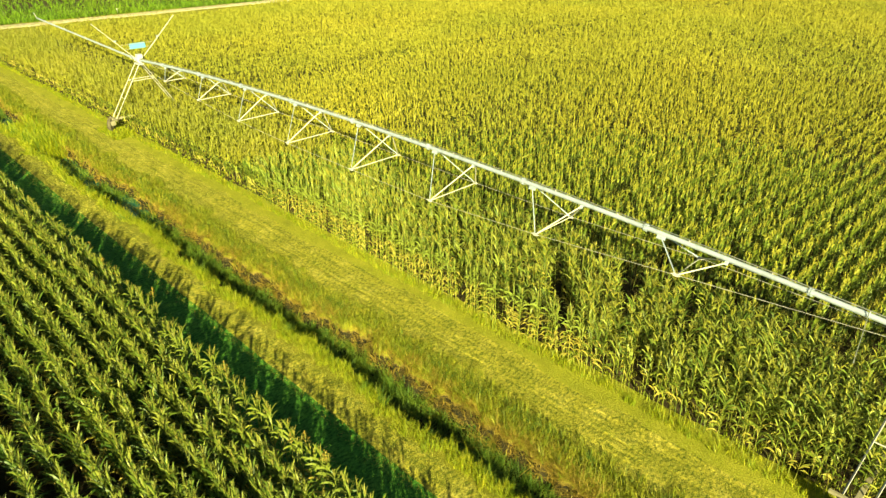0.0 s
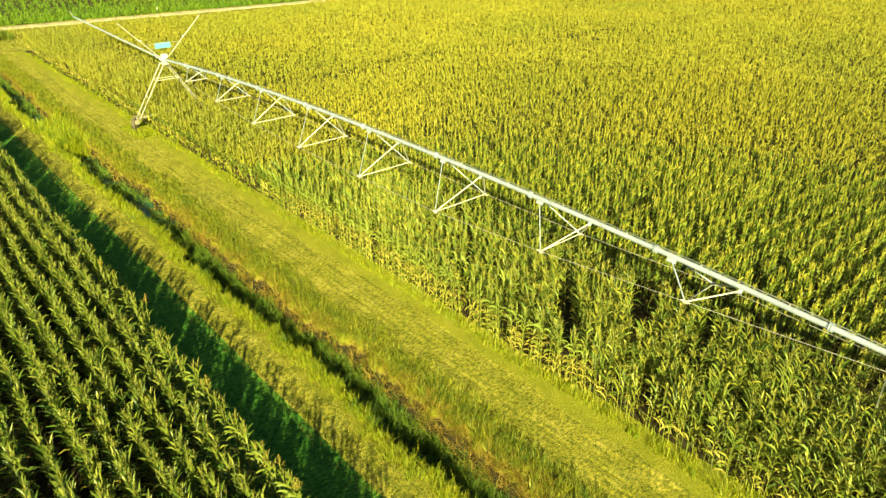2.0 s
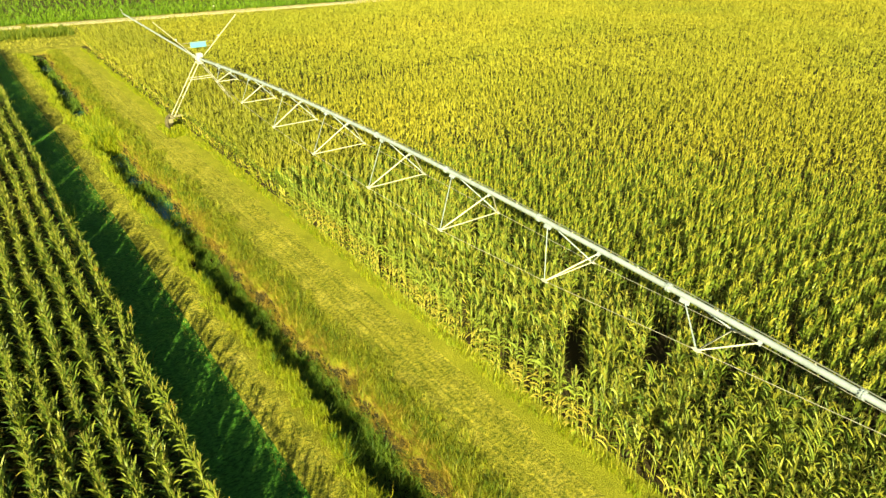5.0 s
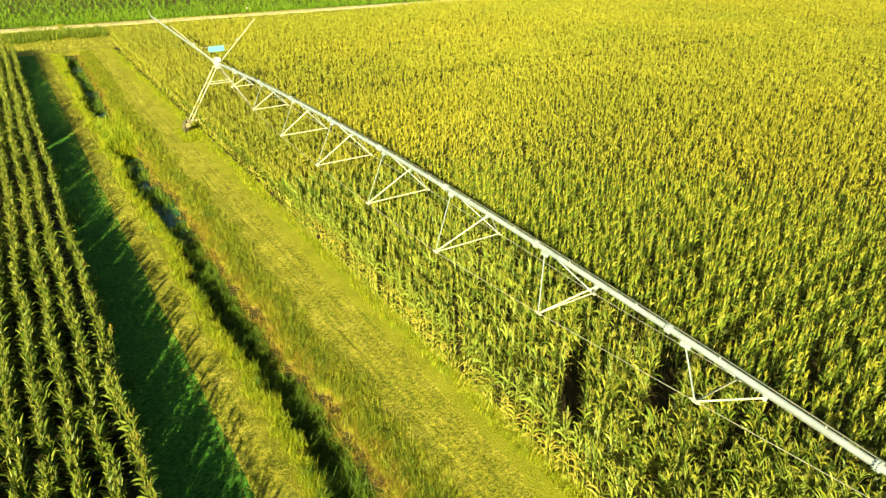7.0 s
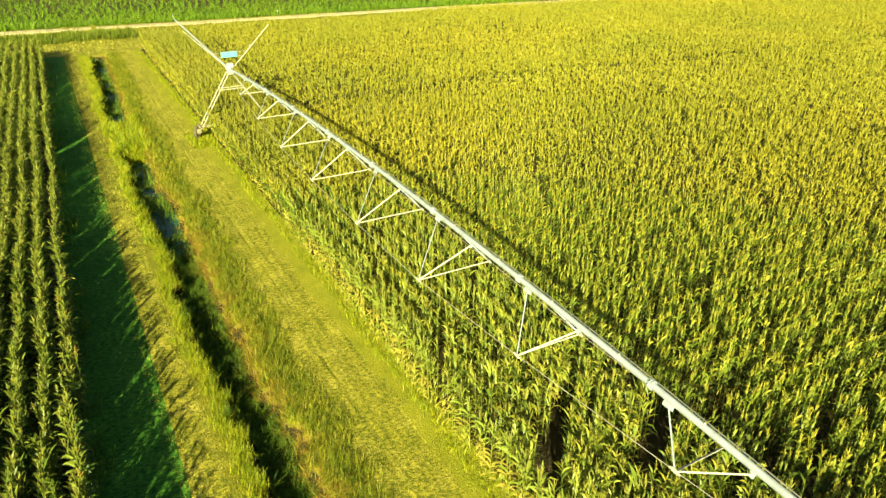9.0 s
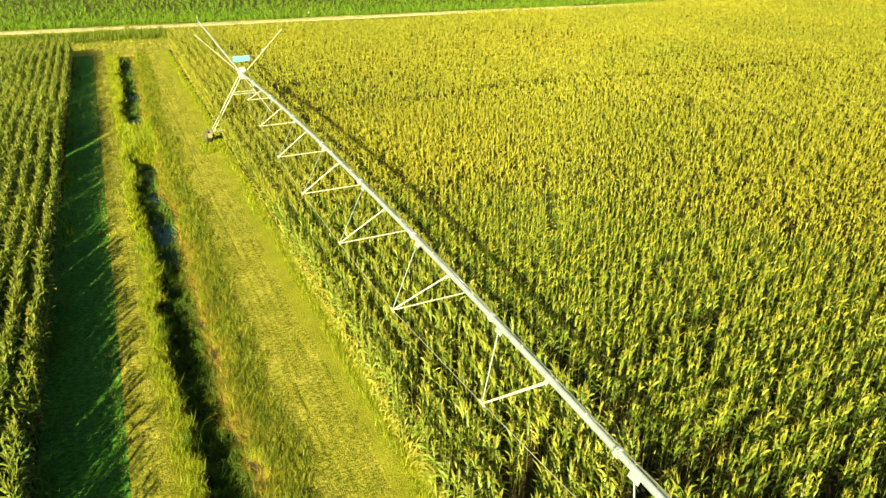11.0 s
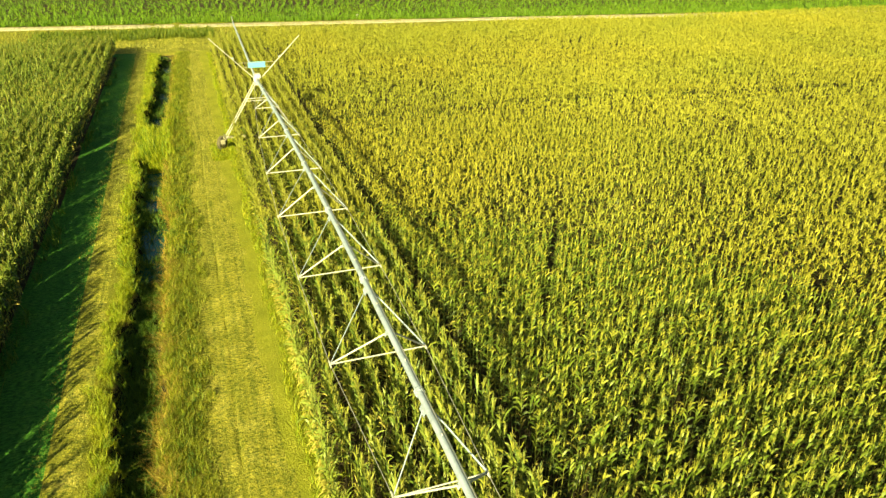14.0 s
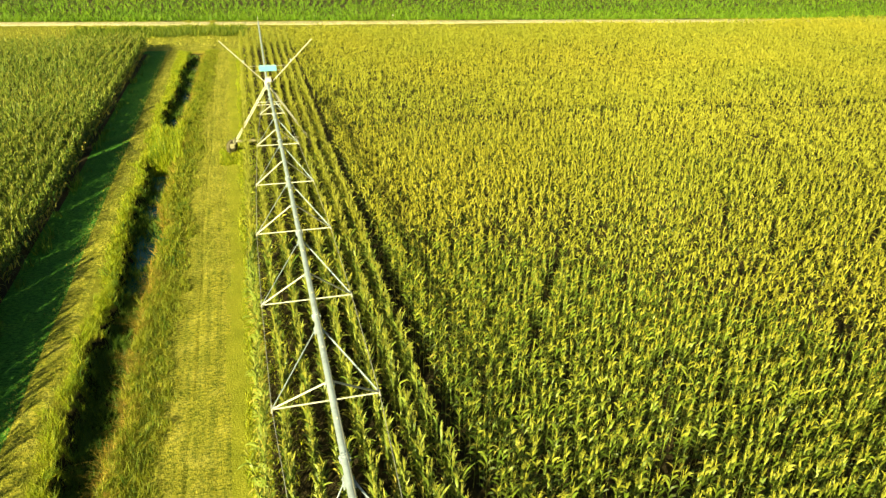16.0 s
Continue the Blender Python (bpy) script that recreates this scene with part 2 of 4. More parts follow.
def sheet(name, xs, ys, material_of, materials):
    gx, gy = np.meshgrid(xs, ys, indexing="ij")
    gz = height(gx, gy)
    far = np.maximum(np.maximum(-130 - gx, gx - 40), np.maximum(gy - 150, -80 - gy))
    gz = np.where(far > 0, 0.0, gz)
    n, m = len(xs), len(ys)
    verts = np.stack([gx, gy, gz], -1).reshape(-1, 3)
    i, j = np.meshgrid(np.arange(n - 1), np.arange(m - 1), indexing="ij")
    a = (i * m + j).ravel()
    quads = np.stack([a, a + m, a + m + 1, a + 1], -1)
    me = bpy.data.meshes.new(name)
    me.vertices.add(len(verts))
    me.vertices.foreach_set("co", verts.ravel())
    me.loops.add(quads.size)
    me.loops.foreach_set("vertex_index", quads.ravel())
    me.polygons.add(len(quads))
    me.polygons.foreach_set("loop_start", np.arange(0, quads.size, 4))
    mid = verts[quads].mean(1)
    me.polygons.foreach_set("material_index", material_of(mid[:, 0], mid[:, 1], mid[:, 2]).astype(np.int32))
    me.polygons.foreach_set("use_smooth", np.ones(len(quads), bool))
    me.update(calc_edges=True)
    for mat in materials:
        me.materials.append(mat)
    return new(name, me)


def ground_kind(x, y, z):
    k = np.full(x.shape, 1)                                        # mown turf
    k[(y < 7.2) & (x > FIELD_END)] = 3                            # turf with the corn's shade in its colour
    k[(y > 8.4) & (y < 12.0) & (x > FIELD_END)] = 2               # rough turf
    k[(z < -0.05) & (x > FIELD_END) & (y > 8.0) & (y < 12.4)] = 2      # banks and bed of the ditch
    k[(y > 14.65 + wave(x, (0.12, 0.3, 0.0), (0.08, 1.1, 1.0))) & (x > FIELD_END)] = 4
    k[(np.abs(y - rut_line(x)) < 0.05) & (wave(x, (0.5, 1.3, 0.0), (0.5, 3.7, 1.0), (0.4, 0.4, 2.0)) > 0.35) & (x > FIELD_END)] = 2
    k[(y < left_edge(x) - 0.3) & (x > FIELD_END + 2)] = 0
    k[(y > right_edge(x) + 0.8) & (x > FIELD_END)] = 0
    k[x < road_line(y) - 4.5] = 0
    k[(x < FIELD_END - 8) & (x > road_line(y) - 4.5)] = 2
    return k


grid_x = np.unique(np.concatenate([[-2500, -1200, -600, -300, -200], np.arange(-150, -94, 1.5), np.arange(-94, -45, 0.35), np.arange(-45, 12, 0.17), np.arange(14, 40, 3), [60, 120, 300, 700, 2500]]))
grid_y = np.unique(np.concatenate([[-2500, -1000, -400, -150, -80], np.arange(-40, 4, 1.5), np.arange(4, 8.4, 0.3), np.arange(8.4, 12, 0.085), np.arange(12, 13.2, 0.2), np.arange(13.2, 13.46, 0.04), np.arange(13.5, 14.15, 0.2), np.arange(14.17, 14.4, 0.05), np.arange(14.5, 16, 0.2), np.arange(16, 60, 2.0), np.arange(60, 160, 10), [200, 400, 1000, 2500]]))
ground = sheet("ground", grid_x, grid_y, ground_kind, (SOIL, TURF, BANK, SHADED_TURF, OLIVE))
tagged(ground, "flat farmland of mown turf, dark field soil and a muddy ditch", "ground", kind="structure")


# ---- helpers for meshes ----
def part(name, bm, material, parent, label="", smooth_faces=False):
    me = bpy.data.meshes.new(name)
    bm.to_mesh(me)
    bm.free()
    me.materials.append(material)
    if smooth_faces:
        me.polygons.foreach_set("use_smooth", np.ones(len(me.polygons), bool))
    ob = new(name, me)
    ob.parent = parent
    return tagged(ob, label)


def thing(name, label, category, where=(0, 0, 0), group=""):
    ob = new(name)
    ob.location = where
    return tagged(ob, label, category, group)


def bar(bm, a, b, r, sides=8, r2=None):
    """A round bar from a to b."""
    a, b = Vector(a), Vector(b)
    way = b - a
    m = Matrix.Translation((a + b) / 2) @ way.to_track_quat("Z", "Y").to_matrix().to_4x4()
    bmesh.ops.create_cone(bm, cap_ends=True, segments=sides, radius1=r, radius2=r if r2 is None else r2, depth=way.length, matrix=m)
    return bm


def angle_bar(bm, a, b, w, t=0.008):
    """An L-shaped steel profile from a to b."""
    a, b = Vector(a), Vector(b)
    way = b - a
    m = Matrix.Translation(a) @ way.to_track_quat("Z", "Y").to_matrix().to_4x4()
    shape = [(-w / 2, -w / 2), (w / 2, -w / 2), (w / 2, -w / 2 + t), (-w / 2 + t, -w / 2 + t), (-w / 2 + t, w / 2), (-w / 2, w / 2)]
    rings = [[bm.verts.new(m @ Vector((x, y, z))) for x, y in shape] for z in (0, way.length)]
    for k in range(6):
        bm.faces.new((rings[0][k], rings[0][(k + 1) % 6], rings[1][(k + 1) % 6], rings[1][k]))
    bm.faces.new(rings[0][::-1])
    bm.faces.new(rings[1])
    return bm


def box(bm, centre, size, turn=None, bevel=0.0):
    m = Matrix.Translation(centre) @ (turn or Matrix()) @ Matrix.Diagonal((*size, 1))
    made = bmesh.ops.create_cube(bm, size=1.0, matrix=m)
    if bevel:
        edges = list({e for v in made["verts"] for e in v.link_edges})
        bmesh.ops.bevel(bm, geom=edges, offset=bevel, segments=2, affect="EDGES")
    return bm


def tube(bm, points, r, sides=12):
    """A round tube along points."""
    points = [Vector(p) for p in points]
    rings = []
    for k, p in enumerate(points):
        way = (points[min(k + 1, len(points) - 1)] - points[max(k - 1, 0)]).normalized()
        q = way.to_track_quat("Z", "Y").to_matrix()
        rings.append([bm.verts.new(p + q @ Vector((r * math.cos(2 * math.pi * s / sides), r * math.sin(2 * math.pi * s / sides), 0))) for s in range(sides)])
    for a, b in zip(rings, rings[1:]):
        for s in range(sides):
            bm.faces.new((a[s], a[(s + 1) % sides], b[(s + 1) % sides], b[s]))
    bm.faces.new(rings[0][::-1])
    bm.faces.new(rings[-1])
    return bm


# ---- road and water ----
def ribbon(name, points, half, z, material, label, category, kind):
    """A flat strip with rounded shoulders along points (x, y)."""
    bm = bmesh.new()
    rows = []
    for k, (x, y) in enumerate(points):
        a, b = points[max(k - 1, 0)], points[min(k + 1, len(points) - 1)]
        way = Vector((b[0] - a[0], b[1] - a[1], 0)).normalized()
        side = Vector((-way.y, way.x, 0))
        h = half(x, y)
        rows.append([bm.verts.new(Vector((x, y, 0)) + side * s * h + Vector((0, 0, d))) for s, d in ((-1.12, -0.05), (-1, z * 0.7), (-0.5, z), (0.5, z), (1, z * 0.7), (1.12, -0.05))])
    for r, q in zip(rows, rows[1:]):
        for k in range(5):
            bm.faces.new((r[k], r[k + 1], q[k + 1], q[k]))
    bmesh.ops.recalc_face_normals(bm, faces=bm.faces)
    ob = part(name, bm, material, None, label, True)
    return tagged(ob, category=category, kind=kind)


road_points = [(road_line(y) - 1.6 + 0.25 * math.sin(y * 0.07), y) for y in np.arange(-160, 260, 4.0)]
ribbon("road", road_points, lambda x, y: 1.45 + 0.15 * math.sin(y * 0.31), 0.09, GRAVEL, "pale gravel farm road beside the green far field", "road", "structure")


def water_strip():
    bm = bmesh.new()
    rows = []
    for x in np.arange(-91.5, -33, 0.5):
        c, w = float(ditch_centre(x)), float(ditch_half(x))
        rows.append([bm.verts.new((x, c - w - 0.3, -0.83)), bm.verts.new((x, c + w + 0.05, -0.83))])
    for r, q in zip(rows, rows[1:]):
        if not -59.5 < r[0].co.x < -51.5:
            bm.faces.new((r[0], q[0], q[1], r[1]))
    bmesh.ops.recalc_face_normals(bm, faces=bm.faces)
    return tagged(part("water", bm, WATER, None, "still dark water standing in the muddy ditch"), category="water", kind="structure")


water_strip()


# ---- the irrigation machine ----
AXIS = 17.65                                                   # y of the pipe
TOWERS = (-51.6, 2.1)
TRUSS_X = [-5.44, -11.24, -16.96, -22.6, -28.4, -33.97, -39.6, -45.4]
TRUSS_DEEP = [0.82, 1.4, 1.73, 1.8, 1.78, 1.64, 1.3, 0.85]
TRUSS_HALF = [0.86, 1.17, 1.5, 1.56, 1.54, 1.39, 1.15, 0.75]


def pipe_z(x):
    """Height of the pipe's axis: each span is arched."""
    if x < TOWERS[0]:
        return 5.15 + 0.5 * min(1, (TOWERS[0] - x) / 25.5)
    if x <= TOWERS[1]:
        return 5.98 - 0.83 * ((x + 24.75) / 26.85) ** 2
    return 5.98 - 0.83 * ((x - 28.95) / 26.85) ** 2


pivot = thing("irrigation_pivot", "long galvanised steel center pivot standing over the corn", "irrigation machine")
span = part("pipe", tube(bmesh.new(), [(x, AXIS, pipe_z(x)) for x in np.arange(TOWERS[0], TOWERS[1] + 20.1, 0.9)], 0.088, 16), STEEL, pivot, "weathered galvanised water pipe", True)
over = part("overhang_pipe", tube(bmesh.new(), [(x, AXIS + 0.01 * (TOWERS[0] - x), pipe_z(x)) for x in np.arange(-77.0, TOWERS[0] + 0.3, 0.85)], 0.08, 12), STEEL, pivot, "slim overhang pipe beyond the last tower", True)

for k, x in enumerate(TRUSS_X):
    zb = pipe_z(x) - TRUSS_DEEP[k]
    hw = TRUSS_HALF[k]
    joints = {s: Vector((x, AXIS + s * hw, zb)) for s in (-1, 1)}
    cross = part("truss", angle_bar(bmesh.new(), joints[-1], joints[1], 0.048), PALE_STEEL, pivot, "triangular truss bay of pale steel angles")
    for s, j in joints.items():
        for dx in (-1.1, 1.3):
            top = Vector((x + dx, AXIS + s * 0.1, pipe_z(x + dx) - 0.08))
            part("strut", angle_bar(bmesh.new(), j, top, 0.05 if dx > 0 else 0.033), PALE_STEEL if dx > 0 else STEEL, cross)
        bm = box(bmesh.new(), j, (0.2, 0.04, 0.12), None, 0.012)
        bar(bm, j - Vector((0.16, 0, 0)), j + Vector((0.16, 0, 0)), 0.026)
        part("joint_plate", bm, PALE_STEEL, cross)
    # gusset plates at the pipe
    for dx, wide in ((-1.1, 0.34), (1.3, 0.13)):
        px = x + dx
        bm = bmesh.new()
        for s in (-1, 1):
            box(bm, (px, AXIS + s * 0.1, pipe_z(px) - 0.1), (wide, 0.014, 0.14), pose(0, 0, 0, s * 24), 0.004)
        box(bm, (px, AXIS, pipe_z(px) - 0.12), (wide * 0.7, 0.22, 0.03), None, 0.006)
        part("gusset_plate", bm, STEEL, cross)

# truss rods from joint to joint, and up to the pipe at both towers
for s in (-1, 1):
    knots = [Vector((TOWERS[1] - 1.2, AXIS + s * 0.25, pipe_z(TOWERS[1]) - 0.2))]
    knots += [Vector((x, AXIS + s * TRUSS_HALF[k], pipe_z(x) - TRUSS_DEEP[k])) for k, x in enumerate(TRUSS_X)]
    knots += [Vector((TOWERS[0] + 1.0, AXIS + s * 0.25, pipe_z(TOWERS[0]) - 0.15))]
    for a, b in zip(knots, knots[1:]):
        part("truss_rod", bar(bmesh.new(), a, b, 0.01, 6), WIRE, pivot, "thin steel tension rod")

# flanged pipe couplings with their bolts
for k in range(11):
    x = 4.2 - 5.7 * k
    bm = bmesh.new()
    rings = []
    for d, q in ((-0.05, 0.09), (-0.05, 0.132), (-0.018, 0.132), (-0.018, 0.112), (0.018, 0.112), (0.018, 0.132), (0.05, 0.132), (0.05, 0.09)):
        rings.append([bm.verts.new((x + d, AXIS + q * math.cos(a), pipe_z(x) + q * math.sin(a))) for a in np.linspace(0, 2 * math.pi, 18, endpoint=False)])
    for p, q in zip(rings, rings[1:]):
        for a in range(18):
            bm.faces.new((p[a], p[(a + 1) % 18], q[(a + 1) % 18], q[a]))
    flange = part("pipe_flange", bm, STEEL, pivot)
    for a in range(8):
        y, z = AXIS + 0.118 * math.cos(a * math.pi / 4), pipe_z(x) + 0.118 * math.sin(a * math.pi / 4)
        part("bolt", bar(bmesh.new(), (x - 0.085, y, z), (x + 0.085, y, z), 0.014, 6), STEEL, flange)

# sprinkler outlets along the top, with hoses over the side
for k in range(20):
    x = 3.0 - 2.85 * k
    z = pipe_z(x)
    side = -1 if k % 2 else 1
    bm = bar(bmesh.new(), (x, AXIS, z + 0.05), (x, AXIS, z + 0.13), 0.022)
    neck = part("sprinkler_neck", bm, PALE_STEEL, pivot)
    if k == 1:                                                   # one outlet has a long hose
        bow = [(x, AXIS + side * 0.065 * (1 - math.cos(a)), z + 0.12 + 0.05 * math.sin(a)) for a in np.linspace(0, math.pi, 8)]
        part("drop_hose", tube(bmesh.new(), bow + [(x, AXIS + side * 0.13, z + 0.05), (x + 0.02, AXIS + side * 0.14, z - 1.5)], 0.013, 6), BLACK_HOSE, neck, "dark rubber drop hose")
        part("nozzle", bar(bmesh.new(), (x + 0.02, AXIS + side * 0.14, z - 1.62), (x + 0.02, AXIS + side * 0.14, z - 1.5), 0.03, 8, 0.018), BLACK_HOSE, neck)
# electric cable along the pipe
part("cable", tube(bmesh.new(), [(x, AXIS + 0.06, pipe_z(x) + 0.125) for x in np.arange(TOWERS[0], TOWERS[1] + 20, 1.5)], 0.018, 6), BLACK_HOSE, pivot, "dark electric cable clipped along the pipe")


def wheel(parent, x, y):
    """A tractor tyre on a pressed rim that rolls along y."""
    bm = bmesh.new()
    r, w, n = 0.5, 0.26, 32
    section = [(-0.5, 0.52), (-0.5, 0.86), (-0.42, 0.95), (-0.2, 0.985), (0.2, 0.985), (0.42, 0.95), (0.5, 0.86), (0.5, 0.52)]
    rings = [[bm.verts.new((x + s * w, y + q * r * math.cos(a), r + q * r * math.sin(a))) for s, q in section] for a in np.linspace(0, 2 * math.pi, n, endpoint=False)]
    for k in range(n):
        p, q = rings[k], rings[(k + 1) % n]
        for i in range(len(section)):
            bm.faces.new((p[i], p[(i + 1) % len(section)], q[(i + 1) % len(section)], q[i]))
    for k in range(20):                                         # lugs
        a = 2 * math.pi * k / 20
        for s in (-1, 1):
            box(bm, (x + s * 0.07, y + r * math.cos(a + s * 0.07), r + r * math.sin(a + s * 0.07)), (0.15, 0.035, 0.05), Matrix.Rotation(a - math.pi / 2, 4, "X") @ Matrix.Rotation(s * 0.6, 4, "Z"))
    bmesh.ops.recalc_face_normals(bm, faces=bm.faces)
    def turned(b):
        bmesh.ops.rotate(b, cent=(x, y, 0), matrix=Matrix.Rotation(radians(50), 3, "Z"), verts=b.verts)
        return b

    hub = part("wheel", turned(bar(bmesh.new(), (x - 0.2, y, r), (x + 0.2, y, r), 0.08, 14)), DUSTY, parent, "tractor wheel with lugged black tyre")
    part("tyre", turned(bm), RUBBER, hub)
    bm = bmesh.new()
    bar(bm, (x - 0.1, y, r), (x - 0.06, y, r), 0.25, 24)
    for k in range(8):
        a = k * math.pi / 4
        bar(bm, (x - 0.13, y + 0.16 * math.cos(a), r + 0.16 * math.sin(a)), (x - 0.04, y + 0.16 * math.cos(a), r + 0.16 * math.sin(a)), 0.022, 6)
    for s in (-1, 1):
        bar(bm, (x + s * 0.13, y, r), (x + s * 0.155, y, r), 0.26, 24)
    part("rim", turned(bm), DUSTY, hub, "dusty pressed steel rim")


def tower(x):
    """An A-shaped drive tower: four legs, a base beam, two wheels."""
    ztop = pipe_z(x)
    top = part("tower", box(bmesh.new(), (x, AXIS, ztop - 0.28), (0.9, 0.42, 0.1), None, 0.015), PALE_STEEL, pivot, "tall four-legged drive tower of pale steel")
    foot = 2.95
    for s in (-1, 1):
        for d in (-1, 1):
            a = (x + d * 0.38, AXIS + s * 0.18, ztop - 0.3)
            b = (x - 0.4 + d * 0.36, AXIS + s * (foot - 0.35), 0.95)
            part("leg", angle_bar(bmesh.new(), b, a, 0.055, 0.01), PALE_STEEL, top)
    for f in (0.3, 0.62):                                        # braces between the legs
        y1, z1 = AXIS - (0.18 + f * (foot - 0.53)), ztop - 0.3 - f * (ztop - 1.25)
        for d in (-1, 1):
            bx = x - 0.4 * f + d * (0.38 - 0.02 * f)
            if f < 0.5:
                part("brace", angle_bar(bmesh.new(), (bx, y1, z1), (bx, 2 * AXIS - y1, z1), 0.045), PALE_STEEL, top)
        for s in (-1, 1):
            yy = AXIS + s * (AXIS - y1)
            part("brace", angle_bar(bmesh.new(), (x - 0.4 * f - 0.38 + 0.02 * f, yy, z1), (x - 0.4 * f + 0.38 - 0.02 * f, yy, z1), 0.045), PALE_STEEL, top)
    part("base_beam", box(bmesh.new(), (x - 0.4, AXIS, 0.9), (0.16, 2 * foot - 0.2, 0.16), None, 0.012), DUSTY, top)
    for s in (-1, 1):
        bm = box(bmesh.new(), (x - 0.4, AXIS + s * (foot - 0.25), 0.92), (1.4, 0.12, 0.1), None, 0.01)
        box(bm, (x - 0.03, AXIS + s * (foot - 0.05), 0.68), (0.22, 0.34, 0.34), None, 0.04)
        part("gearbox", bm, DUSTY, top)
        wheel(pivot, x - 0.45, AXIS + s * foot)
    bm = bar(bmesh.new(), (x - 0.3, AXIS, ztop), (x + 0.3, AXIS, ztop), 0.2, 20)
    box(bm, (x + 0.05, AXIS + 0.1, ztop + 0.28), (0.5, 0.42, 0.3), None, 0.04)
    part("control_box", bm, WHITE_PAINT, top, "white control box over the pipe joint")
    return top


tower(TOWERS[1])
tower(TOWERS[0])
apex = Vector((TOWERS[0], AXIS + 0.1, 5.2))
boom_tips = [Vector((-51.3, AXIS + 0.1 + s * reach, 8.2)) for s, reach in ((-1, 3.05), (1, 3.2))]
for s, tip in zip((-1, 1), boom_tips):
    boom = part("boom", angle_bar(bmesh.new(), apex + Vector((0, s * 0.2, 0)), tip, 0.055, 0.01), PALE_STEEL, pivot, "slanting pale steel boom")
    part("boom_collar", box(bmesh.new(), apex.lerp(tip, 0.52), (0.12, 0.12, 0.12), None, 0.01), STEEL, boom)
for f in (0.4, 0.29):
    a, b = (apex.lerp(t, f) for t in boom_tips)
    part("crossbar", bar(bmesh.new(), a, b, 0.014, 8), WIRE, pivot)
a, b = (apex.lerp(t, 0.345) for t in boom_tips)
mid = (a + b) / 2
bm = box(bmesh.new(), (mid.x, mid.y, mid.z), (0.05, 1.2, 0.42), pose(0, 0, 0, 0, -12, 0), 0.012)
sign = part("sign_panel", bm, SIGN_BLUE, pivot, "pale blue painted sign panel between the booms")
part("panel_frame", box(bmesh.new(), (mid.x - 0.045, mid.y, mid.z), (0.03, 1.24, 0.08), pose(0, 0, 0, 0, -12, 0), 0.006), STEEL, sign)
# end gun and its fittings on the overhang
gun = part("end_gun", tube(bmesh.new(), [(-76.9, AXIS + 0.25, 5.65), (-77.1, AXIS + 0.25, 5.7), (-77.2, AXIS + 0.25, 5.85), (-77.5, AXIS + 0.25, 6.0)], 0.03, 10), PALE_STEEL, pivot, "small end gun sprinkler")
part("nozzle", bar(bmesh.new(), (-77.5, AXIS + 0.25, 6.0), (-77.8, AXIS + 0.25, 6.12), 0.028, 10, 0.02), STEEL, gun)
for k in range(8):
    x = -54.5 - 2.8 * k
    bm = bar(bmesh.new(), (x, AXIS + 0.01 * (-51.6 - x), pipe_z(x) - 0.02), (x, AXIS + 0.01 * (-51.6 - x), pipe_z(x) + 0.14), 0.02, 8)
    bar(bm, (x - 0.06, AXIS + 0.01 * (-51.6 - x), pipe_z(x)), (x + 0.06, AXIS + 0.01 * (-51.6 - x), pipe_z(x)), 0.085, 12)
    part("sprinkler_neck", bm, PALE_STEEL, pivot)

# the machine stands a trifle aslant to the strip
pivot.rotation_euler, pivot.location = (0, 0, -0.004), (-0.07, 0, 0)

# white marker post beside the road
post = thing("marker_post", "small white marker post in the road verge", "post", (-117.3, 40.9, 0.0))
part("shaft", box(bmesh.new(), (0, 0, 0.3), (0.05, 0.06, 0.6), None, 0.01), WHITE_PAINT, post)
part("marker_plate", box(bmesh.new(), (0.04, 0, 0.5), (0.02, 0.24, 0.2), None, 0.006), WHITE_PAINT, post)


# ---- crops and grass: plants tiled into one mesh a stand ----
def strip(points, widths, side):
    """Vertices and triangles of a tapering blade; the last width is a point."""
    v, f = [], []
    for p, w in zip(points[:-1], widths[:-1]):
        v += [p - side * w / 2, p + side * w / 2]
    v.append(points[-1])
    n = len(points) - 1
    for k in range(n - 1):
        a = 2 * k
        f += [(a, a + 1, a + 3), (a, a + 3, a + 2)]
    a = 2 * (n - 1)
    f.append((a, a + 1, a + 2))
    return np.array(v), np.array(f)


class Template:
    def __init__(self):
        self.v, self.f, self.m, self.n = [], [], [], 0

    def put(self, vf, mat):
        v, f = vf
        self.v.append(v)
        self.f.append(f + self.n)
        self.m.append(np.full(len(f), mat))
        self.n += len(v)

    def done(self):
        return np.concatenate(self.v), np.concatenate(self.f), np.concatenate(self.m)


def corn_leaf(r, h0, az, length, width, segs, bend):
    """An arching blade: it leaves the stalk steeply and turns over by bend radians."""
    out = np.array([math.cos(az), math.sin(az), 0.0])
    side = np.array([-math.sin(az), math.cos(az), 0.0])
    tilt = r.uniform(-0.9, 0.9)
    side = side * math.cos(tilt) + np.array([0, 0, 1.0]) * math.sin(tilt)
    s = np.linspace(0, 1, segs + 1)
    angle = r.uniform(1.05, 1.42) - bend * ((s[1:] + s[:-1]) / 2) ** 1.3
    reach = np.concatenate([[0.0], np.cumsum(np.cos(angle))]) * length / segs
    rise = np.concatenate([[0.0], np.cumsum(np.sin(angle))]) * length / segs
    pts = [out * a + np.array([0, 0, h0 + b]) for a, b in zip(reach, rise)]
    w = width * np.sin(np.pi * (0.17 + 0.83 * s)) ** 0.6
    return strip(pts, w, side)


LEAF_COUNT, LEAF_SEGS, LEAF_WIDE = (5, 9, 15), (2, 2, 3), (0.085, 0.078, 0.068)


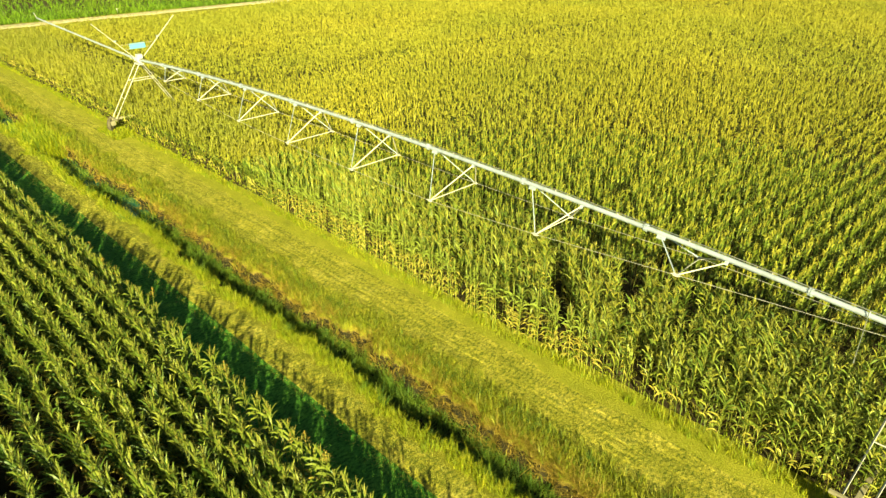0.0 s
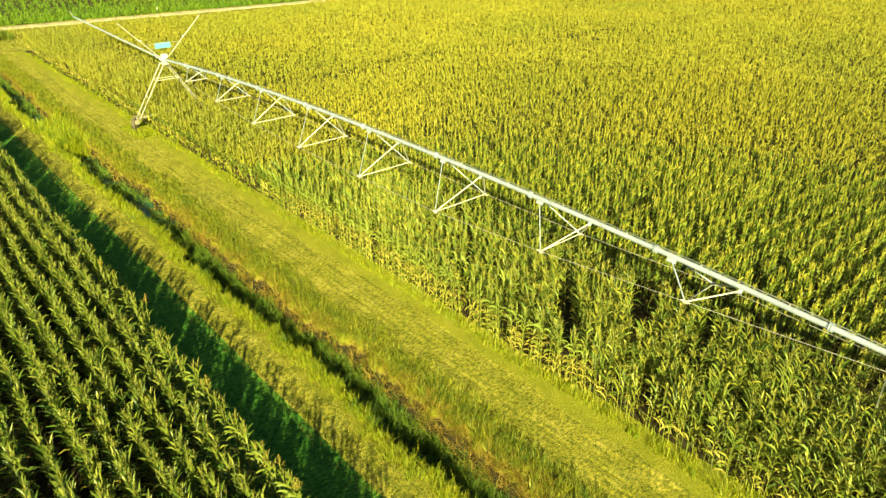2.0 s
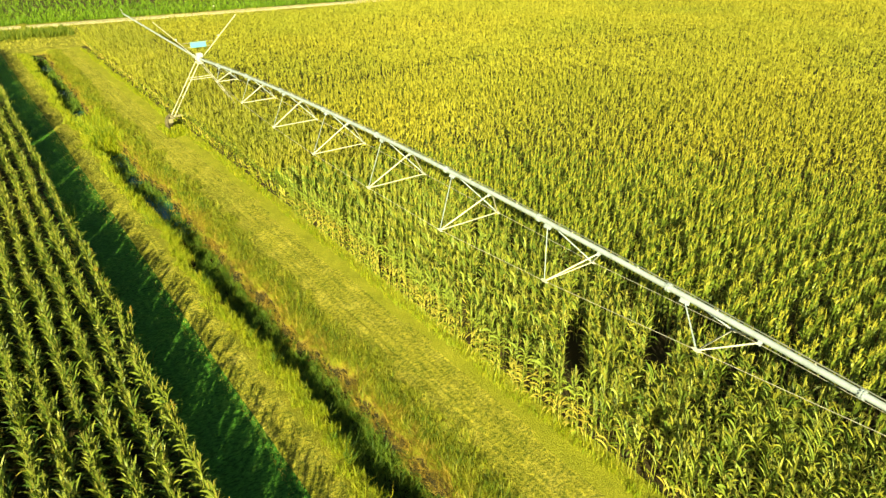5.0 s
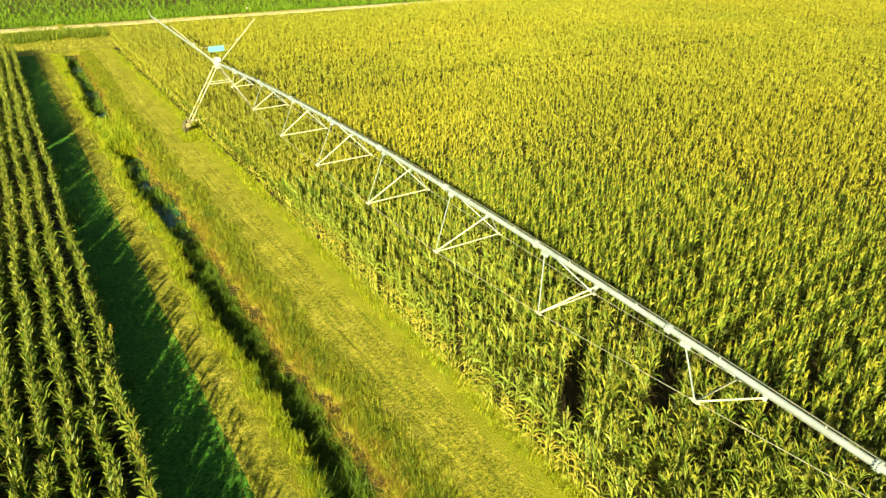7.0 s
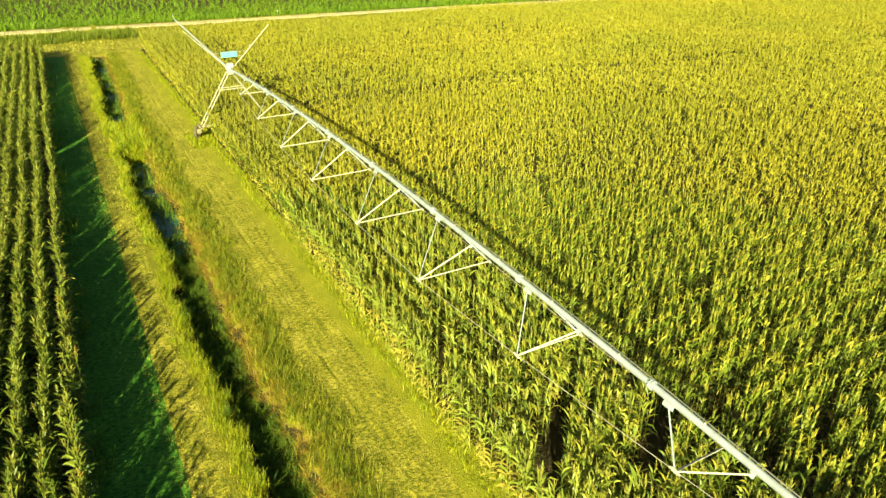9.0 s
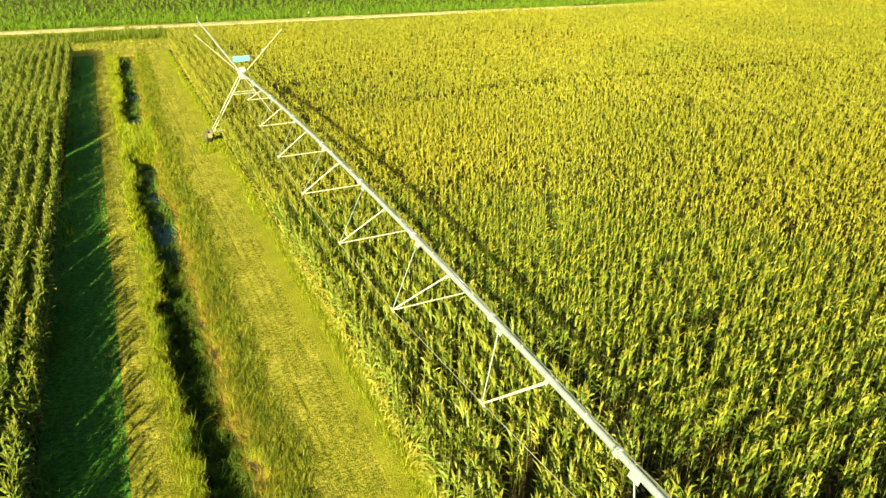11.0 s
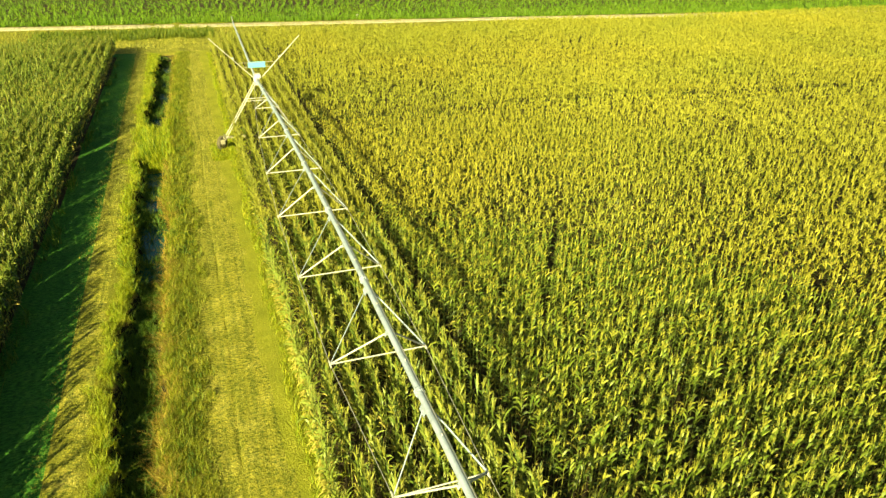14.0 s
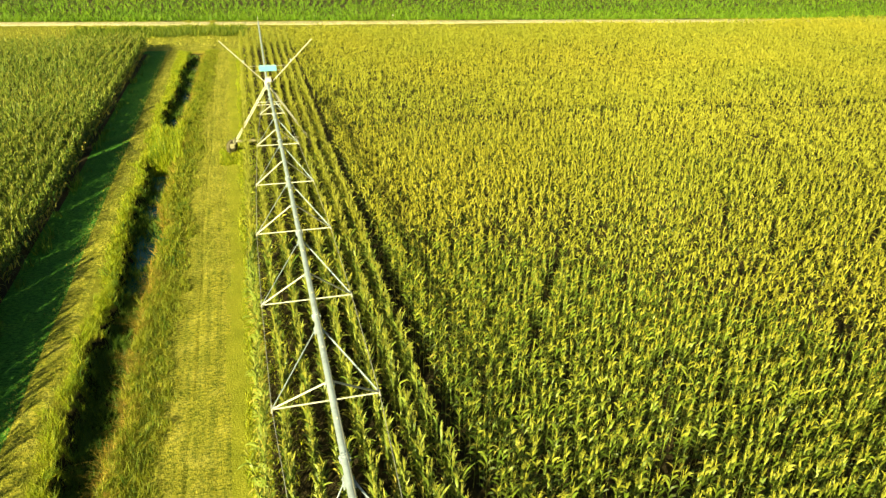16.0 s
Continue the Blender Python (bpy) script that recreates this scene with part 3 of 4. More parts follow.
def corn_plant_template(r, detail, bushy=1.0):
    """A corn plant 2.5 m tall. detail 2: near, 1: middle distance, 0: far."""
    t = Template()
    full = bushy > 1.0                                           # leafy down to the foot
    count, tall = LEAF_COUNT[detail] + (4 if full else 0), 2.2
    if detail == 2:
        v = []
        for z, q in ((0, 0.015), (tall, 0.005)):
            v += [(q * math.cos(a), q * math.sin(a), z) for a in (0.0, 2.1, 4.2)]
        t.put((np.array(v), np.array([(0, 1, 4), (0, 4, 3), (1, 2, 5), (1, 5, 4), (2, 0, 3), (2, 3, 5)])), 1)
    low = (0.45, 0.4, 0.3)[detail] if full else (1.5, 0.9, 0.3)[detail]
    for k in range(count):
        q = k / (count - 1)
        h = low + (tall - low - 0.1) * q ** 0.8
        az = math.pi * (k % 2) + r.normal(0, 0.45 if full else (1.5, 0.6, 0.4)[detail])
        length = bushy * (1.0 if full else (1.35, 1.1, 1.0)[detail]) * (0.25 + 0.2 * math.sin(math.pi * (0.25 + 0.6 * q))) * r.uniform(0.75, 1.1)
        bend = r.uniform(0.9, 2.8) if q < 0.6 else r.uniform(0.1, 1.9)
        dry = q < 0.25 and r.random() < 0.5
        wide = (0.85 if full else 1.0) * LEAF_WIDE[detail] * r.uniform(0.8, 1.2)
        # leaf colour lightens up the plant: canopy shade is put into the lower leaves
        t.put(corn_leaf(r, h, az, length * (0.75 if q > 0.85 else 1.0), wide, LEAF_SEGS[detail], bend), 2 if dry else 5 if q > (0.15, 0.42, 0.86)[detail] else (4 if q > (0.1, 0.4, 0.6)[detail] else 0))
    top = np.array([0, 0, tall])
    for _ in range((3, 5, 6)[detail]):                             # tassel
        az = r.uniform(0, 6.28)
        out, side = np.array([math.cos(az), math.sin(az), 0]), np.array([-math.sin(az), math.cos(az), 0])
        tip = top + out * r.uniform(0.03, 0.15) + np.array([0, 0, r.uniform(0.1, 0.27)])
        t.put(strip([top - np.array([0, 0, 0.1]), tip], [(0.05, 0.04, 0.022)[detail], 0], side), 3)
    return t.done()


def grass_template(r, blades, tall, spread, width, segs=2, lean=0.35):
    t = Template()
    for _ in range(blades):
        az, d = r.uniform(0, 6.28), spread * math.sqrt(r.random())
        root = np.array([d * math.cos(az * 3.1), d * math.sin(az * 3.1), -0.02])
        out = np.array([math.cos(az), math.sin(az), 0])
        side = np.array([-math.sin(az), math.cos(az), 0])
        h, bend = tall * r.uniform(0.55, 1.1), r.uniform(0.1, 2 * lean)
        s = np.linspace(0, 1, segs + 1)
        pts = [root + out * h * bend * a * a + np.array([0, 0, h * (a - 0.25 * bend * a * a)]) for a in s]
        t.put(strip(pts, width * (1 - 0.6 * s), side), 0)
    return t.done()


def stand(name, groups, materials, label, category, spin=None):
    """One mesh of many plants. groups: (templates, places, sizes, lean)."""
    vs, fs, ms, base = [], [], [], 0
    for templates, places, sizes, lean, *more in groups:
        turn = more[0] if more else 0.0
        pick = rng.integers(0, len(templates), len(places))
        for k, (tv, tf, tm) in enumerate(templates):
            at, size = places[pick == k], sizes[pick == k]
            n = len(at)
            if not n:
                continue
            a = rng.uniform(0, 2 * np.pi, n) if spin is None else np.pi * rng.integers(0, 2, n) + rng.normal(turn, spin, n)
            c, s = np.cos(a), np.sin(a)
            lx, ly = rng.normal(0, lean, n), rng.normal(0, lean, n)
            tvs = tv[None] * size[:, None, None]
            v = np.empty((n, len(tv), 3), np.float32)
            v[..., 0] = tvs[..., 0] * c[:, None] - tvs[..., 1] * s[:, None] + lx[:, None] * tvs[..., 2] + at[:, None, 0]
            v[..., 1] = tvs[..., 0] * s[:, None] + tvs[..., 1] * c[:, None] + ly[:, None] * tvs[..., 2] + at[:, None, 1]
            v[..., 2] = tvs[..., 2] + at[:, None, 2]
            vs.append(v.reshape(-1, 3))
            fs.append((tf[None] + (np.arange(n) * len(tv))[:, None, None] + base).reshape(-1, 3))
            ms.append(np.tile(tm, n))
            base += n * len(tv)
    v, f, m = np.concatenate(vs), np.concatenate(fs).astype(np.int32), np.concatenate(ms).astype(np.int32)
    me = bpy.data.meshes.new(name)
    me.vertices.add(len(v))
    me.vertices.foreach_set("co", v.ravel())
    me.loops.add(f.size)
    me.loops.foreach_set("vertex_index", f.ravel())
    me.polygons.add(len(f))
    me.polygons.foreach_set("loop_start", np.arange(0, f.size, 3, dtype=np.int32))
    me.polygons.foreach_set("material_index", m)
    me.update(calc_edges=True)
    for mat in materials:
        me.materials.append(mat)
    return tagged(new(name, me), label, category, kind="stuff")


def on_ground(x, y, lift=0.0):
    return np.stack([x, y, height(x, y) + lift], -1)


HUB = np.array([0.0, 8.0])                                       # middle of the near ground
CORN_TEMPLATES = [[corn_plant_template(np.random.default_rng(40 + 10 * d + k), d) for k in range(7)] for d in (0, 1, 2)]
BUSHY_TEMPLATES = [[corn_plant_template(np.random.default_rng(140 + 10 * d + k), d, 1.5) for k in range(7)] for d in (0, 1, 2)]
GAPS = ((-9.0, 23.4, 0.45, 0.8), (-29.7, 24.0, 0.7, 0.3), (-30.6, 28.3, 1.4, 0.3), (-6.0, 19.5, 0.5, 0.35), (-14.3, 27.9, 0.5, 0.9), (-18.9, 30.4, 0.35, 0.7), (-17.2, 36.4, 0.5, 0.7))


LANES = ((-9.0, 16.0, -11.8, 19.2, 0.36), (-7.9, 18.6, -9.5, 21.2, 0.38))           # narrow lanes with no plants


def corn_rows(y_first, y_last, x_of_end, keep):
    """Plants in rows 0.762 m apart: near, middle and far stands."""
    near, mid, far = [], [], []
    y0 = y_first
    while (y0 - y_last) * (y_first - y_last) > 0:
        x_hi = x_of_end(y0)
        for store, gap, lo, hi in ((near, 0.185, 0, 34), (mid, 0.2, 34, 58), (far, 0.22, 58, 400)):
            x = np.arange(FIELD_END, x_hi, gap)
            x = x + rng.normal(0, 0.035, len(x))
            y = y0 - 0.006 * (x + 10) + rng.normal(0, 0.03, len(x)) + wave(x, (0.04, 0.35, y0), (0.04, 0.9, 2 * y0))
            d = np.where(x > (5.0 if y_last > y_first else -5.0), 99.0, np.hypot(x - HUB[0], y - HUB[1]))
            ok = (d >= lo) & (d < hi) & keep(x, y) & (rng.random(len(x)) > 0.04)
            store.append(np.stack([x[ok], y[ok]], -1))
        y0 += 0.762 if y_last > y_first else -0.762
    return [np.concatenate(a) for a in (far, mid, near)]


def even_stand(x, y, loss):
    """Thins a stand in small clumps."""
    return wave(x * 1.9 + y * 3.1, (0.5, 1.0, 0.0), (0.5, 2.7, 1.0)) + wave(y * 2.3 - x * 3.7, (0.5, 1.0, 0.4)) + rng.normal(0, 0.35, len(x)) < loss


def keep_right(x, y):
    ok = even_stand(x, y, np.where(x > -34, 0.86, 1.25))
    for tx in TOWERS:                                            # wheel tracks, arcs round the far hub
        r = 480.0
        cx = tx + r
        ok &= np.abs(np.hypot(x - cx, y - AXIS) - r + 0.3) > np.where(y > 22, 0.44, 0.3)
    for ax, ay, bx, by, w in LANES:
        dx, dy = bx - ax, by - ay
        s = np.clip(((x - ax) * dx + (y - ay) * dy) / (dx * dx + dy * dy), 0, 1)
        ok &= np.hypot(x - ax - s * dx, y - ay - s * dy) > w + 0.12 * np.sin(3 * x + 2 * y)
    for gx, gy, a, b in GAPS:
        ok &= ((x - gx) / a) ** 2 + ((y - gy) / b) ** 2 > 1
    return ok


def corn_stand(name, sets, label, top=CORN_TOP, tassel=CORN_TASSEL, crown=CORN_CROWN, turn=0.0, leaf=CORN_LEAF_SHADED, spin=0.4, templates_of=CORN_TEMPLATES):
    groups = []
    for templates, xy in zip(templates_of, sets):
        x, y = xy[:, 0], xy[:, 1]
        tall = 1.0 + 0.05 * np.sin(x * 0.21 + y * 0.13) + 0.04 * np.sin(x * 0.07 - y * 0.19 + 1.0) + rng.normal(0, 0.045, len(x))
        groups.append((templates, on_ground(x, y), tall, 0.035, turn))
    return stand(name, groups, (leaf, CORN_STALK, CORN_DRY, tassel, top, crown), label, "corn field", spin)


def main_rows(y_first, y_last):
    """The body of the field: rows along y behind the end rows."""
    stores = []
    for gap, lo, hi in ((0.22, 58, 400), (0.2, 36, 58), (0.19, 0, 36)):
        found = []
        for x0 in np.arange(-93.6, 20.0, 0.762):
            y = np.arange(y_first, y_last, gap)
            y = y + rng.normal(0, 0.035, len(y))
            x = x0 + rng.normal(0, 0.03, len(y)) + wave(y, (0.04, 0.31, x0), (0.03, 0.8, 2 * x0))
            d = np.where(x > 5.0, 99.0, np.hypot(x - HUB[0], y - HUB[1]))
            edge = 20.0 - 0.4 * np.maximum(0.0, y - 30.0)
            ok = (d >= lo) & (d < hi) & keep_right(x, y) & (x < edge) & (rng.random(len(y)) > 0.04)
            found.append(np.stack([x[ok], y[ok]], -1))
        stores.append(np.concatenate(found))
    return stores


right_sets = corn_rows(15.75, 21.4, lambda y: 20.0, keep_right)
main_sets = main_rows(22.1, 168.0)
GAP_WAY = (0.81, -0.586)                                          # a narrow gap along the sunlight


def left_gap(x, y):
    along = (x + 54.8) * GAP_WAY[0] + (y - 5.9) * GAP_WAY[1]
    return (np.abs((x + 54.8) * -GAP_WAY[1] + (y - 5.9) * GAP_WAY[0]) > 0.24) | (along > 9.0)


left_sets = corn_rows(4.55, -26.0, lambda y: 20.0, lambda x, y: left_gap(x, y) & (y > np.minimum(-8.0 + 0.16 * (x + 13.0), -12.0)) & even_stand(x, y, 0.95))
for k in range(3):                                                # extra plants added among the outer rows to block sunlight
    rows = left_sets[k][left_sets[k][:, 1] > 0.4]
    thick = rows + np.array([0.1, 0.0]) + rng.normal(0, 0.05, rows.shape)
    thick = thick[(thick[:, 1] < left_edge(thick[:, 0]) - 0.55) & left_gap(thick[:, 0], thick[:, 1])]
    left_sets[k] = np.concatenate([left_sets[k], thick])
# single plants of the two edge rows stand apart from the rest
EDGE, LEFT_EDGE = (-30.0, -8.0), (-25.0, -4.0)


def take_edge(sets, y_edge, limits):
    near = sets[2]
    row = (np.abs(near[:, 1] - (y_edge - 0.006 * (near[:, 0] + 10))) < 0.3) & (near[:, 0] > limits[0]) & (near[:, 0] < limits[1])
    sets[2] = near[~row]
    return near[row]


singles, left_singles = take_edge(right_sets, 15.75, EDGE), take_edge(left_sets, 4.55, LEFT_EDGE)
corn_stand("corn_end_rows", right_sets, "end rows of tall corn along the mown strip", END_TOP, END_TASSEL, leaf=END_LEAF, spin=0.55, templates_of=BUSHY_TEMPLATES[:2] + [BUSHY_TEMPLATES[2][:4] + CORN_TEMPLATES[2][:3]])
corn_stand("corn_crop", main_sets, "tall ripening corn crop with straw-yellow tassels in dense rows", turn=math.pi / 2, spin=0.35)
corn_stand("corn_crop", left_sets, "tall green corn crop in dense rows beside shaded grass", LEFT_TOP, LEFT_TASSEL, LEFT_TOP, leaf=LEFT_LEAF_SHADED, spin=0.5, templates_of=BUSHY_TEMPLATES)


# ---- grass ----
def scatter(n, x0, x1, y_of):
    """n places with x thinning out along the strip, y from y_of(x, random)."""
    x = x1 - (x1 - x0) * rng.random(n) ** 1.5
    return x, y_of(x, rng.random(n))


def field_of_grass(name, n, x0, x1, y_of, templates, material, size, label, lean=0.15, keep=None):
    x, y = scatter(n, x0, x1, y_of)
    if keep is not None:
        k = keep(x, y)
        x, y = x[k], y[k]
    sizes = size * np.clip(rng.normal(1, 0.22, len(x)), 0.4, 1.7)
    near_by = x > -34
    at = on_ground(x, y)
    return stand(name, [(templates[0], at[near_by], sizes[near_by], lean), (templates[1], at[~near_by], sizes[~near_by], lean)], (material,), label, "grass")


def tufts(seed, blades, tall, spread, width, segs=2, lean=0.35):
    fine = [grass_template(np.random.default_rng(seed + i), blades, tall, spread, width, segs, lean) for i in range(6)]
    coarse = [grass_template(np.random.default_rng(seed + 50 + i), max(4, blades // 2), tall, spread * 1.3, width * 2.4, 1, lean) for i in range(6)]
    return fine, coarse


def patchy(f, limit):
    """Keeps what lies in irregular patches."""
    return lambda x, y: wave(x, (0.5, 0.9 * f, 0.3), (0.4, 2.1 * f, 1.9), (0.35, 4.7 * f, 0.8)) + rng.normal(0, 0.3, len(x)) > limit


MOWN = tufts(200, 6, 0.075, 0.16, 0.012, segs=1, lean=0.9)
ROUGH = tufts(300, 6, 0.26, 0.15, 0.018, segs=2, lean=0.5)
TALL = tufts(400, 7, 0.55, 0.16, 0.022, segs=2, lean=0.4)
DRY = tufts(500, 8, 0.42, 0.16, 0.016, segs=2, lean=0.9)
def ragged(x, s=1.0):
    return s * wave(x, (0.13, 0.9, 0.4), (0.1, 2.3, 1.7), (0.09, 5.1, 0.2), (0.06, 11.0, 2.2))


def off_ruts(x, y):
    """Wheel ruts along the strip stay nearly bare."""
    bare = np.zeros(len(x), bool)
    for offset in (0.0, 0.95):
        bare |= np.abs(y - rut_line(x) - offset) < 0.09
    return ~bare | (rng.random(len(x)) < 0.15)


field_of_grass("mown_grass", 34000, -94, 12, lambda x, u: 11.9 + u * 2.9, MOWN, GRASS_MOWN, 1.0, "short yellowed mown grass strip with narrow wheel ruts", keep=off_ruts)
field_of_grass("mown_grass", 6500, -94, 12, lambda x, u: left_edge(x) - 0.3 + u * (7.6 - left_edge(x)), MOWN, GRASS_SHADE, 0.7, "short mown grass, its green darkened for the shade of corn")
field_of_grass("mown_grass", 9000, -94, 12, lambda x, u: 7.0 + u * 1.8, MOWN, GRASS_MOWN, 1.6, "short yellowed mown grass beside the ditch")
field_of_grass("rough_grass", 8000, -93, 12, lambda x, u: 8.6 + 0.85 * u ** 0.6, ROUGH, GRASS_TALL, 0.8, "rough yellow-green grass beside the ditch")
field_of_grass("bank_grass", 4500, -92, 12, lambda x, u: ditch_centre(x) - ditch_half(x) - 0.75 + 0.65 * u + ragged(x), TALL, GRASS_TALL, 0.65, "tall green grass leaning over the ditch bank", 0.3)
field_of_grass("ditch_grass", 11500, -92, 12, lambda x, u: ditch_centre(x) - ditch_half(x) + (2 * ditch_half(x) - 0.1) * u, TALL, GRASS_DEEP, 0.88, "dark green reeds growing in the wet ditch", 0.4, lambda x, y: patchy(1.0, -0.3)(x, y) | (x > -36))
field_of_grass("bank_grass", 4800, -92, 12, lambda x, u: ditch_centre(x) - ditch_half(x) - 0.1 + 0.45 * u + ragged(x + 3), TALL, GRASS_DEEP, 0.75, "dark green grass hanging into the ditch", 0.4)
field_of_grass("dry_grass", 5000, -90, 12, lambda x, u: ditch_centre(x) + ditch_half(x) - 0.1 + 0.3 * u + ragged(x + 7, 0.35), DRY, GRASS_DRY, 0.95, "straw-brown dry grass along the ditch edge", 0.5, patchy(0.6, -0.7))
field_of_grass("bank_grass", 9500, -93, 12, lambda x, u: ditch_centre(x) + ditch_half(x) + 0.1 + 1.5 * u ** 1.3 + ragged(x + 5), ROUGH, GRASS_BANK, 1.05, "rough green grass along the mown strip")
field_of_grass("bank_grass", 3500, -92, 12, lambda x, u: 11.35 + 0.75 * u + ragged(x + 9), ROUGH, GRASS_DEEP, 0.8, "darker green grass edging the mown strip", 0.25, patchy(0.5, -0.3))
field_of_grass("bank_grass", 5000, -92, 12, lambda x, u: ditch_centre(x) + ditch_half(x) + 0.06 + 0.4 * u + ragged(x + 2, 0.4), ROUGH, GRASS_BANK, 1.15, "tufted green and ochre grass on the ditch lip", 0.35)
field_of_grass("plug_grass", 1300, -60.5, -50.5, lambda x, u: 9.3 + 1.9 * u, TALL, GRASS_TALL, 1.1, "bright yellow-green grass choking the ditch")
field_of_grass("edge_weeds", 700, -90, 0, lambda x, u: left_edge(x) - 0.1 + 0.5 * u * u, TALL, GRASS_DEEP, 1.3, "tall weeds along the edge of green corn", 0.2, patchy(0.7, 0.2))
field_of_grass("wheel_weeds", 260, -53.5, -49.5, lambda x, u: 14.1 + 1.6 * u, ROUGH, GRASS_TALL, 1.3, "rough grass round the machine's wheel", 0.2)
field_of_grass("edge_weeds", 5000, -92, 12, lambda x, u: right_edge(x) - 0.1 + 1.9 * u * u, ROUGH, GRASS_TALL, 1.0, "green weeds at the foot of the corn")


field_of_grass("mown_grass", 5000, -94, 12, lambda x, u: 14.6 + u * (right_edge(x) - 14.5), MOWN, GRASS_TALL, 0.9, "soft olive-green grass along the foot of the corn")


def verge(n, x_of, y0, y1, templates, material, size, name, label):
    y = rng.uniform(y0, y1, n)
    x = x_of(y, rng.random(n))
    return stand(name, [(templates[1], on_ground(x, y), size * np.clip(rng.normal(1, 0.3, n), 0.3, 2), 0.2)], (material,), label, "weeds")


verge(2600, lambda y, u: -103.5 - u * (-103.5 - road_line(y) - 1.2) * 0.75, -6.0, 17.0, TALL, WEED, 1.4, "verge_weeds", "dark tall weeds between mown turf and gravel road")
verge(5000, lambda y, u: -95.5 - u * 19.0, -30.0, 50.0, ROUGH, GRASS_MOWN, 1.3, "headland_grass", "pale mown headland grass before the road")
verge(2500, lambda y, u: road_line(y) - 4.0 - u * 1.2, -40.0, 130.0, TALL, FAR_CROP, 1.5, "verge_weeds", "green grass verge behind the gravel road")

# the green field beyond the road
FAR = tufts(600, 8, 0.8, 0.36, 0.11, segs=1, lean=0.6)[0]
rows_y, rows_x = [], []
for k in range(45):
    y = np.arange(-45, 172, 0.8 + 0.025 * k)
    rows_y.append(y + rng.normal(0, 0.12, len(y)))
    rows_x.append(road_line(y) - 5.5 - (0.8 + 0.012 * k) * k + rng.normal(0, 0.12, len(y)))
fx, fy = np.concatenate(rows_x), np.concatenate(rows_y)
stand("far_crop", [(FAR, np.stack([fx, fy, 0 * fx], -1), np.clip(rng.normal(1.1, 0.15, len(fx)), 0.6, 1.6), 0.1)], (FAR_CROP,), "bright green leafy crop in the field beyond the road", "crop field")


# ---- single corn plants of the edge row ----
def blade_mesh(vf, name, material):
    me = bpy.data.meshes.new(name)
    me.from_pydata([tuple(p) for p in vf[0]], [], [tuple(int(i) for i in t) for t in vf[1]])
    me.materials.append(material)
    return me


def leaf_meshes(low, top):
    """Four green blades, from low on the stalk to its top, and four dry ones."""
    shape = ((0.5, 2.6), (0.56, 2.3), (0.5, 1.8), (0.4, 0.9))
    return [blade_mesh(corn_leaf(np.random.default_rng(700 + k), 0.0, 0.0, shape[k % 4][0], 0.06, 5, shape[k % 4][1]), "leaf", CORN_DRY if k > 3 else low if k < 2 else top) for k in range(8)]


# the two low blades take the leaf colour that is darkened for shade
EDGE_LEAVES, LEFT_LEAVES = leaf_meshes(END_LEAF, END_TOP), leaf_meshes(LEFT_LEAF_SHADED, LEFT_TOP)


def stalk_mesh():
    bm = bmesh.new()
    bar(bm, (0, 0, -0.05), (0, 0, 2.2), 0.016, 5, 0.006)
    for k in range(8):
        bar(bm, (0, 0, 0.22 + 0.26 * k), (0, 0, 0.25 + 0.26 * k), 0.019 - 0.001 * k, 5)
    me = bpy.data.meshes.new("stalk")
    bm.to_mesh(me)
    bm.free()
    me.materials.append(CORN_STALK)
    return me


def tassel_mesh(seed, material):
    r, t = np.random.default_rng(seed), Template()
    for _ in range(8):
        az, spread = r.uniform(0, 6.28), r.uniform(0.02, 0.17)
        out, side = np.array([math.cos(az), math.sin(az), 0]), np.array([-math.sin(az), math.cos(az), 0])
        t.put(strip([np.array([0, 0, -0.1]), out * spread * 0.5 + np.array([0, 0, 0.12]), out * spread + np.array([0, 0, r.uniform(0.16, 0.3)])], [0.012, 0.016, 0], side), 0)
    v, f, _ = t.done()
    return blade_mesh((v, f), "tassel", material)


STALK = stalk_mesh()
EDGE_TASSELS, LEFT_TASSELS = ([tassel_mesh(800 + k, m) for k in range(3)] for m in (END_TASSEL, LEFT_TASSEL))


def corn_plant(x, y, seed, leaves, tassels, label, group, dry):
    r = np.random.default_rng(seed)
    ob = thing("corn_plant", label, "corn plant", (x, y, float(height(x, y))), group)
    ob.rotation_euler = (r.normal(0, 0.05), r.normal(0, 0.05), r.uniform(0, 6.28))
    s = float(np.clip(r.normal(1.0, 0.07), 0.8, 1.15))
    ob.scale = (s, s, s)

    def piece(name, me, z, turn):
        p = new(name, me)
        p.parent = ob
        p.location, p.rotation_euler = (0, 0, z), (0, 0, turn)

    piece("stalk", STALK, 0, 0)
    for k in range(17):
        q = k / 16
        kind = (0 if q < 0.4 else 1 if q < 0.65 else 2 if q < 0.85 else 3) + (4 if q < 0.55 and r.random() < dry else 0)
        piece("leaf", leaves[kind], 0.15 + 1.95 * q ** 0.9, math.pi * (k % 2) + r.normal(0, 0.55))
    piece("tassel", tassels[seed % 3], 2.2, r.uniform(0, 6))


